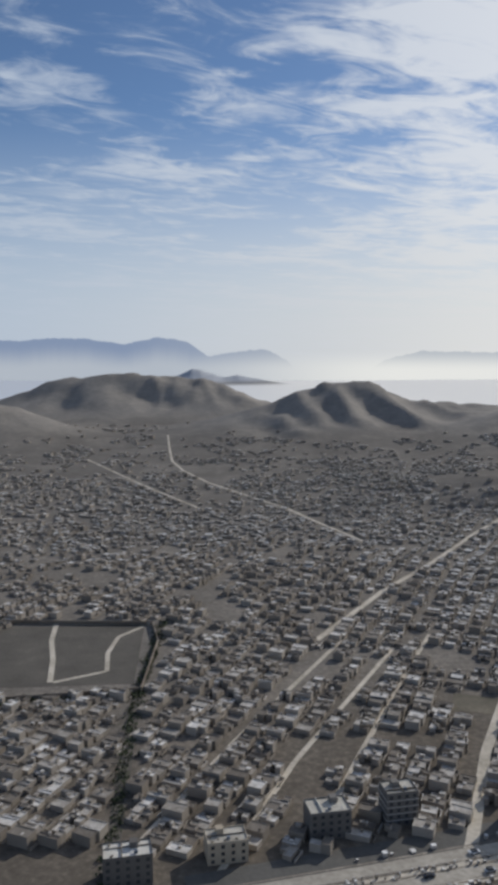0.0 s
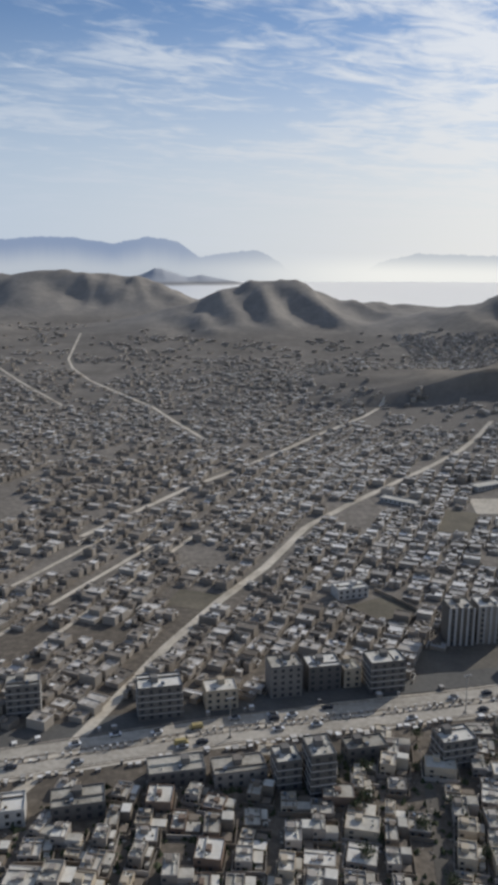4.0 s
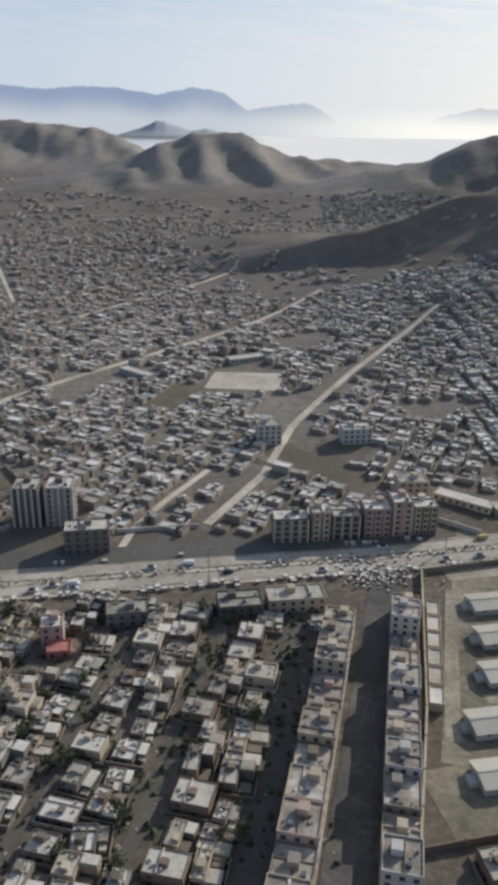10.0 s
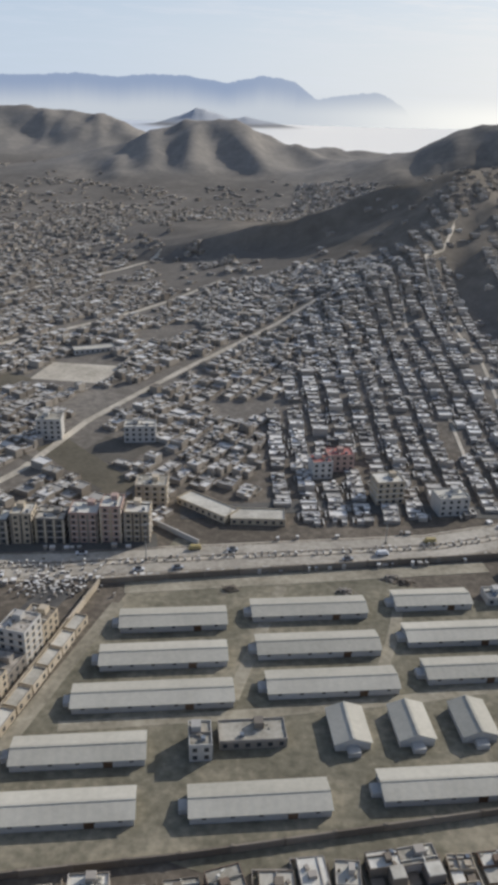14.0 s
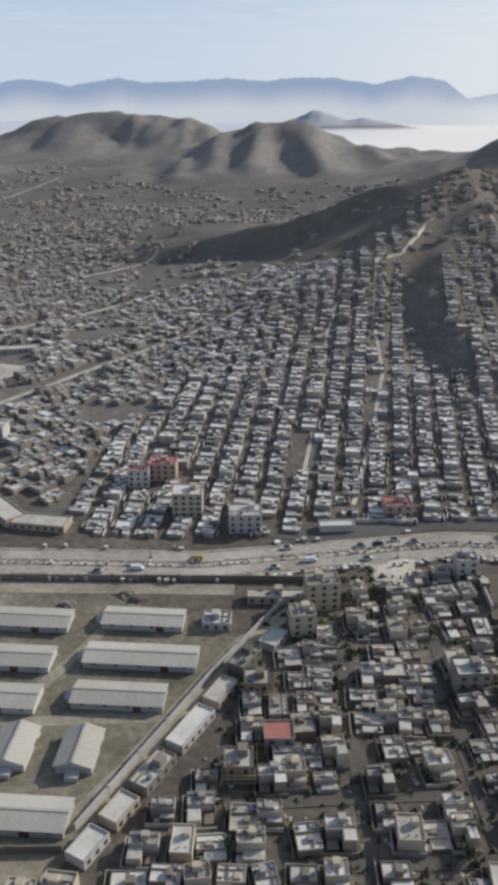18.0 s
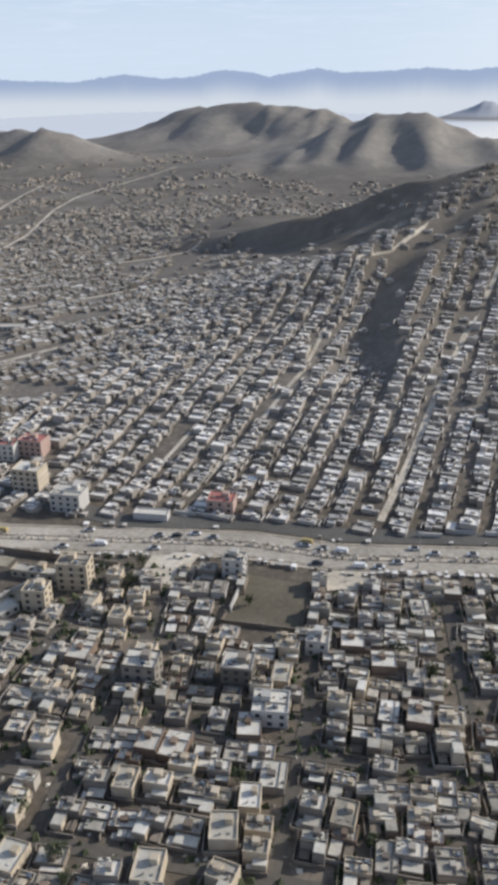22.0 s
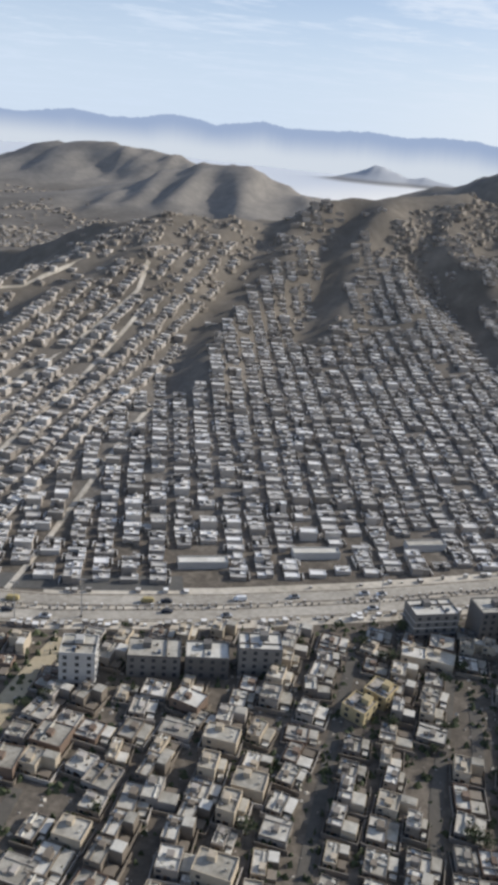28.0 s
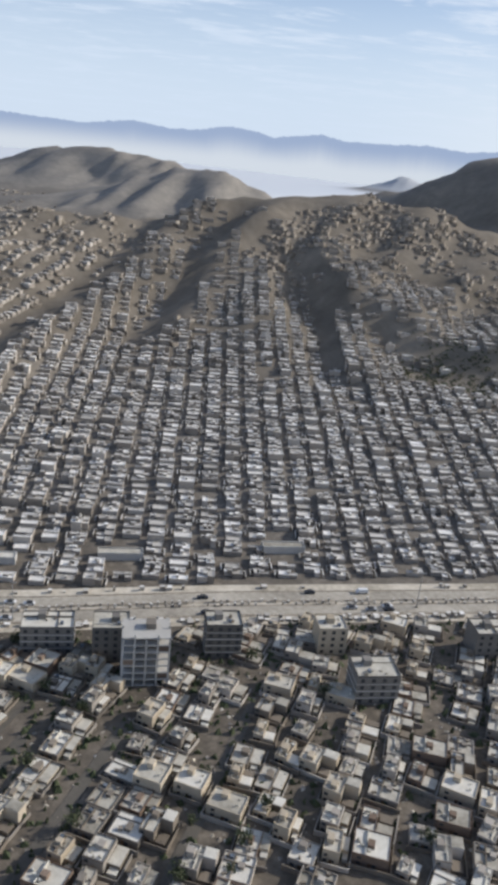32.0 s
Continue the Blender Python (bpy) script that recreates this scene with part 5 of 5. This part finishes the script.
G4 = G4[(G4[:, 0] < 430 + 0.02 * (G4[:, 1] - 350)) & (land(G4[:, 0], G4[:, 1]) < 34)]


def thin(a, seed, keep_share):
    rng = np.random.default_rng(seed)
    a = a[~bare(a[:, 0], a[:, 1]) | (rng.random(len(a)) < 0.12)]
    return a[rng.random(len(a)) < keep_share(a[:, 0], a[:, 1], land(a[:, 0], a[:, 1]))]


G1 = thin(G1, 1, lambda x, y, z: np.clip(2.0 - z / 55, 0.05, 1) * (patches(x, y, 60) > -0.42 - 0.3 * (z < 30)))
G2 = thin(G2, 2, lambda x, y, z: np.clip(1.55 - z / 105, 0, 1) * (patches(x, y, 60) > -0.42 - 0.3 * (z < 30)))
G3 = thin(G3, 3, lambda x, y, z: (patches(x, y, 45) > -0.36) * np.where((x < 150) & (y > 430), 0.85, 0.98))
G4 = thin(G4, 4, lambda x, y, z: np.clip(1.05 - (y - 640) / 620, 0.05, 1) * np.clip(0.5 + (x + 0.25 * (y - 640)) / 500, 0.5, 1) * (patches(x, y, 90) > -0.42 + 0.35 * np.clip((y - 850) / 400, 0, 1)))
district("house_rows", G1, "flat-roofed mud and concrete houses in rows up the slope", 1.2, 1.8)
district("house_rows", G2, "flat-roofed pale houses in long rows climbing the hillside", 1.2, 1.8)
EASTERN = G3[:, 0] + 0.25 * (G3[:, 1] - 400) + np.random.default_rng(31).normal(0, 55, len(G3)) > 200
district("house_rows", G3[EASTERN], "densely packed flat-roofed houses on the plain", upper=0.3, mats=(PALE_MUD, ROOF_PLAIN))
district("house_rows", G3[~EASTERN], "densely packed flat-roofed brownish houses near a walled yard", upper=0.3, mats=(PALE_MUD, ROOF_WEST))
district("house_rows", G4, "scattered flat-roofed houses on the far plain", 1.2, 1.7, walls=0.3, mats=(PALE_MUD, ROOF_PLAIN))


def scatter(n, seed, x0, x1, y0, y1, want, lo=3.2, hi=6.0):
    """House sites strewn without streets, as on the bare slopes."""
    rng = random.Random(seed)
    a = np.array([(rng.uniform(x0, x1), rng.uniform(y0, y1), rng.uniform(lo, hi), rng.uniform(lo, hi), rng.uniform(-0.4, 0.4)) for _ in range(n)])
    a = a[open_ground(a[:, 0], a[:, 1]) & ~bare(a[:, 0], a[:, 1])]
    return a[want(a[:, 0], a[:, 1], land(a[:, 0], a[:, 1]))]


PLAIN = np.concatenate([G3, G4])
V1 = fill_voids(PLAIN, 41, 5000, -260, 425, 270, 760, lambda x, y, z: (y > main_y(x) + 22) & (patches(x, y, 45) > -0.1))
V2 = fill_voids(np.concatenate([G1, G2]), 42, 3500, 440, 1050, 390, 760, lambda x, y, z: (y > main_y(x) + 22) & (z < 55))
district("house_rows", V1, "odd flat-roofed houses in the gaps between rows on the plain", upper=0.2, mats=(PALE_MUD, ROOF_WEST))
district("house_rows", V2, "odd flat-roofed houses in the gaps between rows on the slope", 1.2, 1.8)
H1 = scatter(1200, 5, 520, 1250, 640, 1120, lambda x, y, z: (z > 45) & (z < 112) & (patches(x, y, 70) > -0.05), 2.6, 4.6)
H5 = scatter(5200, 9, -560, 420, 700, 1330, lambda x, y, z: (z < 25) & (patches(x, y, 80) > -0.25 + 0.75 * np.clip((y - 960) / 320, 0, 1)), 3.4, 7.0)
district("hill_houses", H5, "low mud-walled village houses spread over the far plain", 1.2, 1.8, 0.1, mats=(PALE_MUD, ROOF_PLAIN))
H6 = scatter(1500, 10, 715, 960, 905, 1075, lambda x, y, z: (z > 62) & (y > 905 + 0.12 * (x - 715)) & (patches(x, y, 40) > -0.2), 3.2, 5.4)
district("hill_houses", H6, "pale village houses packed over the high eastern slope", 0.7, 1.1, 0.05, mats=(PALE_MUD, ROOF_WEST))
H7 = scatter(420, 11, 545, 650, 745, 885, lambda x, y, z: patches(x, y, 16) > 0.0, 2.8, 4.8)
district("hill_houses", H7, "small mud houses clustered on the brow of the slope", 0.8, 1.2, 0.05, mats=(PALE_MUD, ROOF_WEST))
H2 = scatter(900, 6, 330, 480, 520, 720, lambda x, y, z: (z > 12) & (z < 45))
H3 = scatter(2200, 7, -460, 330, 1150, 1640, lambda x, y, z: (z < 25) & (patches(x, y, 60) > 0.08), 4.0, 8.0)
district("hill_houses", H1, "small mud houses strewn over the upper slope", 0.6, 1.0, 0.03, mats=(PALE_MUD, ROOF_WEST))
district("hill_houses", H2, "sparse mud houses at the foot of a dark spur", 1.3, 1.8, 0.1, mats=(PALE_MUD, ROOF))
H4 = scatter(2600, 8, 380, 600, 640, 1330, lambda x, y, z: (z < 48) & (patches(x, y, 70) > -0.3))
district("hill_houses", H4, "small houses strewn behind the dark spur", 1.4, 1.9, 0.1)
district("hill_houses", H3, "scattered village houses below the far hills", 1.4, 2.0, 0.1, mats=(PALE_MUD, ROOF))


# ---- street life: masts, cars, stalls, trees ----
def lamp_mast(h):
    m = root("lamp_mast")
    part("foot", boxes((0, 0, -0.5, 0.9, 0.9, 1.0)), WALL_ONE, m)
    bm = bmesh.new()
    bmesh.ops.create_cone(bm, segments=8, radius1=0.22, radius2=0.10, depth=h, cap_ends=True, matrix=Matrix.Translation((0, 0, h / 2)))
    part("pole", bm, STEEL, m)
    arm = part("cross_arm", boxes((0, 0, h - 0.3, 2.6, 0.16, 0.16)), STEEL, m)
    for x in (-1.2, -0.4, 0.4, 1.2):
        piece("lamp_head", 0.5, 0.35, 0.3, STEEL, x, 0, h - 0.15, arm)
    return m


MAST = lamp_mast(15.0)
for x, y in ((483, 358), (571, 384), (651, 415), (738, 454), (756, 468), (305, 300), (216, 284), (130, 268), (395, 331), (846, 531), (960, 628)):
    tagged(copy_thing(MAST, pose(x, y, float(land(x, y)) + 0.2, 0, 0, 20)), "tall steel lamp mast on the road's median", "lamp mast", "lamp masts on the road")
for o in (*MAST.children_recursive, MAST):
    bpy.data.objects.remove(o)


def car(paint, boxy):
    c = root("car")
    L, W = (4.2, 1.7) if not boxy else (5.0, 1.9)
    bm = bmesh.new()
    vs = box(bm, 0, 0, 0.3, L, W, 0.62, bottom=True)
    bmesh.ops.bevel(bm, geom=list(bm.edges), offset=0.12, segments=1, affect="EDGES")
    part("body", bm, paint, c)
    bm = bmesh.new()
    vs = box(bm, -0.15 if not boxy else -0.3, 0, 0.9, L * (0.55 if not boxy else 0.8), W * 0.94, 0.55 if not boxy else 0.9)
    for v in vs[4:]:
        v.co.x *= 0.78 if not boxy else 0.94
        v.co.y *= 0.86
    part("cabin", bm, paint if boxy else DARK, c)
    for x in (-L * 0.31, L * 0.31):
        for y in (-W / 2 + 0.1, W / 2 - 0.1):
            bm = bmesh.new()
            bmesh.ops.create_cone(bm, segments=10, radius1=0.32, radius2=0.32, depth=0.22, cap_ends=True, matrix=Matrix.Translation((x, y, 0.32)) @ Matrix.Rotation(math.pi / 2, 4, "X"))
            part("wheel", bm, RUBBER, c)
    return c


PAINTS = [surface("white_paint", [(0.2, (0.70, 0.70, 0.70)), (0.8, (0.80, 0.80, 0.79))], 1, 4, 0.35), surface("yellow_paint", [(0.2, (0.40, 0.32, 0.14)), (0.8, (0.48, 0.39, 0.19))], 1, 4, 0.35),
          surface("dark_paint", [(0.2, (0.04, 0.045, 0.06)), (0.8, (0.07, 0.075, 0.09))], 1, 4, 0.3), surface("silver_paint", [(0.2, (0.40, 0.41, 0.42)), (0.8, (0.50, 0.51, 0.52))], 1, 4, 0.35)]
CARS = [(car(PAINTS[i % 4], i in (1, 4)), ("white saloon car", "yellow minibus", "dark saloon car", "silver saloon car", "white minibus")[i]) for i in range(5)]
rng = random.Random(11)
for x, y, dx, dy in along(MAIN, 7.0):
    if 40 < x < 1060:
        for off in (-6.4, -3.9, 3.7, 6.2):
            if rng.random() < 0.13:
                proto, word = CARS[rng.choice((0, 0, 0, 1, 2, 2, 3, 3, 4))]
                o = off + rng.uniform(-0.6, 0.6)
                px, py = x + dy * o, y - dx * o
                ang = math.degrees(math.atan2(dy, dx)) + (180 if off < 0 else 0)
                tagged(copy_thing(proto, pose(px, py, float(land(px, py)) + 0.26, 0, 0, ang)), word + " on the dusty main road", "car", "cars on the main road")
for proto, word in CARS:
    for o in (*proto.children_recursive, proto):
        bpy.data.objects.remove(o)

b = Batch()
rng = random.Random(12)
for x, y, dx, dy in along(MAIN, 2.6):
    for off in (-11.0, 10.0, 11.6, 0.9, -0.9):
        if rng.random() < (0.75 if abs(off) < 1 else 0.2 if off < 0 else 0.5) and 30 < x < 1080:
            o = off + rng.uniform(-0.4, 0.4)
            px, py = x + dy * o, y - dx * o
            s = rng.uniform(0.8, 2.2) if abs(off) > 1 else rng.uniform(0.4, 0.9)
            b.box(px, py, float(land(px, py)), s, s * rng.uniform(0.6, 1.2), rng.uniform(0.7, 1.9), math.atan2(dy, dx))
for _ in range(170):
    px, py = 366 + rng.gauss(0, 9), 311 + rng.gauss(0, 5)
    b.box(px, py, float(land(px, py)), rng.uniform(0.4, 1.3), rng.uniform(0.4, 1.0), rng.uniform(0.6, 1.4), rng.uniform(0, 1.5))
b.make("market_stalls", "small stalls, carts and planters along the dusty road", category="stalls")


def tree(h, spread, seed):
    """A small dusty tree: a tapered trunk with limbs and a loose crown of leaf clumps."""
    rng = random.Random(seed)
    t = root("tree")
    bm = bmesh.new()
    bmesh.ops.create_cone(bm, segments=6, radius1=0.2, radius2=0.09, depth=h * 0.6, matrix=Matrix.Translation((0, 0, h * 0.3 - 0.2)))
    for i in range(4):
        a = i * 1.6 + rng.uniform(-0.4, 0.4)
        m = Matrix.Translation((math.cos(a) * spread * 0.25, math.sin(a) * spread * 0.25, h * 0.58)) @ Matrix.Rotation(a, 4, "Z") @ Matrix.Rotation(0.7, 4, "Y")
        bmesh.ops.create_cone(bm, segments=5, radius1=0.09, radius2=0.03, depth=h * 0.45, matrix=m)
    part("trunk", bm, BARK, t)
    bm = bmesh.new()
    for i in range(190):
        u, v, w = rng.gauss(0, 0.5), rng.gauss(0, 0.5), rng.gauss(0, 0.5)
        s = rng.uniform(0.16, 0.34) * spread * 0.4
        p = Vector((u * spread * 0.5, v * spread * 0.5, h * 0.62 + w * h * 0.3))
        q = [bm.verts.new(p + Vector((rng.uniform(-s, s), rng.uniform(-s, s), rng.uniform(-s, s)))) for _ in range(4)]
        for f in ((0, 1, 2), (0, 2, 3), (0, 3, 1), (1, 3, 2)):
            bm.faces.new([q[k] for k in f])
    part("crown", bm, LEAF, t)
    return t


TREES = [tree(3.6 + 0.7 * i, 2.6 + 0.5 * i, i) for i in range(4)]
rng = random.Random(13)
spots = []
while len(spots) < 200:
    zone = rng.random()
    if zone < 0.4:
        x, y = rng.uniform(150, 330), rng.uniform(150, 285)
    elif zone < 0.65:
        x, y = rng.uniform(550, 770), rng.uniform(240, 400)
    elif zone < 0.97:
        x, y = rng.uniform(770, 1000), rng.uniform(350, 560)
    else:
        x, y = rng.uniform(560, 770), rng.uniform(260, 400)
    if y < main_y(x) - 15:
        spots.append((x, y))
for x, y in spots:
    tagged(copy_thing(rng.choice(TREES), pose(x, y, float(land(x, y)), 0, 0, rng.uniform(0, 360))), "small dusty green tree in a yard", "tree", "yard trees")
for t in TREES:
    for o in (*t.children_recursive, t):
        bpy.data.objects.remove(o)

def heap(seed):
    """An uneven heap of scrap and rubble."""
    rng = random.Random(seed)
    bm = bmesh.new()
    for _ in range(40):
        r, a = abs(rng.gauss(0, 1.6)), rng.uniform(0, 6.3)
        s = rng.uniform(0.3, 0.9)
        box(bm, r * math.cos(a) * 1.6, r * math.sin(a), -0.1, s, s * rng.uniform(0.5, 1.5), max(0.3, 1.7 - 0.5 * r) * rng.uniform(0.6, 1.1), rng.uniform(0, 3))
    o = root("scrap_heap")
    part("scrap", bm, MUD if seed % 2 else WALL_ONE, o)
    return o


for n, (x, y) in enumerate(((468, 322), (489, 331), (484, 333), (428, 317))):
    stand(heap(n), x, y, 0.3, "heap of scrap and rubble in the depot yard", "scrap heaps", "heap")


# ---- rubble, scrap and bushes in lanes and yards ----
def litter(name, count, seed, lo, hi, tall, mats, label, category):
    """Small uneven heaps strewn between the houses south of the road."""
    rng = np.random.default_rng(seed)
    zone = rng.integers(0, 3, count)
    x = np.choose(zone, [rng.uniform(40, 345, count), rng.uniform(535, 770, count), rng.uniform(770, 1080, count)])
    y = main_y(x) - np.choose(zone, [rng.uniform(20, 135, count), rng.uniform(18, 170, count), rng.uniform(18, 150, count)])
    clear = far_from(x, y, [(618, 356), (611, 387)], 15)
    x, y, count = x[clear], y[clear], int(clear.sum())
    z = land(x, y) - 0.05
    s, h = rng.uniform(lo, hi, count), rng.uniform(*tall, count)
    ring = []
    for k in range(4):
        a = rng.uniform(-0.4, 0.4, count) + k * math.pi / 2
        q = s * rng.uniform(0.6, 1.3, count)
        ring.append(np.stack([x + q * np.cos(a), y + q * np.sin(a), z], 1))
    top = [np.stack([x + s * rng.uniform(-0.4, 0.4, count), y + s * rng.uniform(-0.4, 0.4, count), z + h * rng.uniform(0.6, 1.0, count)], 1) for _ in range(2)]
    v = np.stack(ring + top, 1).reshape(-1, 3)
    o = (np.arange(count) * 6)[:, None, None]
    f = (o + np.array([[0, 1, 4], [1, 5, 4], [1, 2, 5], [2, 3, 5], [3, 4, 5], [3, 0, 4]])[None]).reshape(-1, 3)
    me = bpy.data.meshes.new(name)
    me.from_pydata(v.tolist(), [], f.tolist())
    for m in mats:
        me.materials.append(m)
    me.polygons.foreach_set("material_index", np.repeat(rng.integers(0, len(mats), count), 6).tolist())
    tagged(new(name, me), label, category, kind="stuff")


def thicket(name, spots, seed, label):
    """Rows and clumps of dark bushes at the given places (x, y, spread, count)."""
    rng = random.Random(seed)
    V, F = [], []
    for x0, y0, spread, count in spots:
        for _ in range(count):
            x, y = x0 + rng.gauss(0, spread), y0 + rng.gauss(0, spread)
            z, r, h = float(land(x, y)), rng.uniform(0.7, 1.7), rng.uniform(1.0, 2.8)
            for _ in range(5):
                k = len(V)
                c = (x + rng.uniform(-r, r), y + rng.uniform(-r, r), z + rng.uniform(0.1, 0.75) * h)
                V += [tuple(q + rng.uniform(-0.75, 0.75) for q in c) for _ in range(4)]
                F += [(k, k + 1, k + 2), (k, k + 2, k + 3), (k, k + 3, k + 1), (k + 1, k + 3, k + 2)]
    me = bpy.data.meshes.new(name)
    me.from_pydata(V, [], F)
    me.materials.append(LEAF)
    tagged(new(name, me), label, "bushes", kind="stuff")


thicket("bushes", [(x, y, 2.0, 5) for x, y, dx, dy in along(CANAL, 4.0)] + [(x, y, 1.6, 5) for x, y, dx, dy in along([(-157, 378), (-125, 382), (-55, 394)], 3.0)], 51, "dark bushes along a lane and a yard wall")
thicket("bushes", [(905 + 24 * math.cos(k), 862 + 20 * math.sin(1.7 * k), 9.0, 16) for k in range(24)], 52, "dark green thicket on the slope")

litter("rubble", 4500, 31, 0.25, 1.1, (0.15, 0.7), (PALE_MUD, WALL, ROOF_ROW, DUST), "low heaps of rubble and scrap between houses", "rubble")
litter("bushes", 8000, 32, 0.5, 1.7, (0.6, 2.6), (LEAF,), "low dusty bushes in lanes and yards", "bushes")
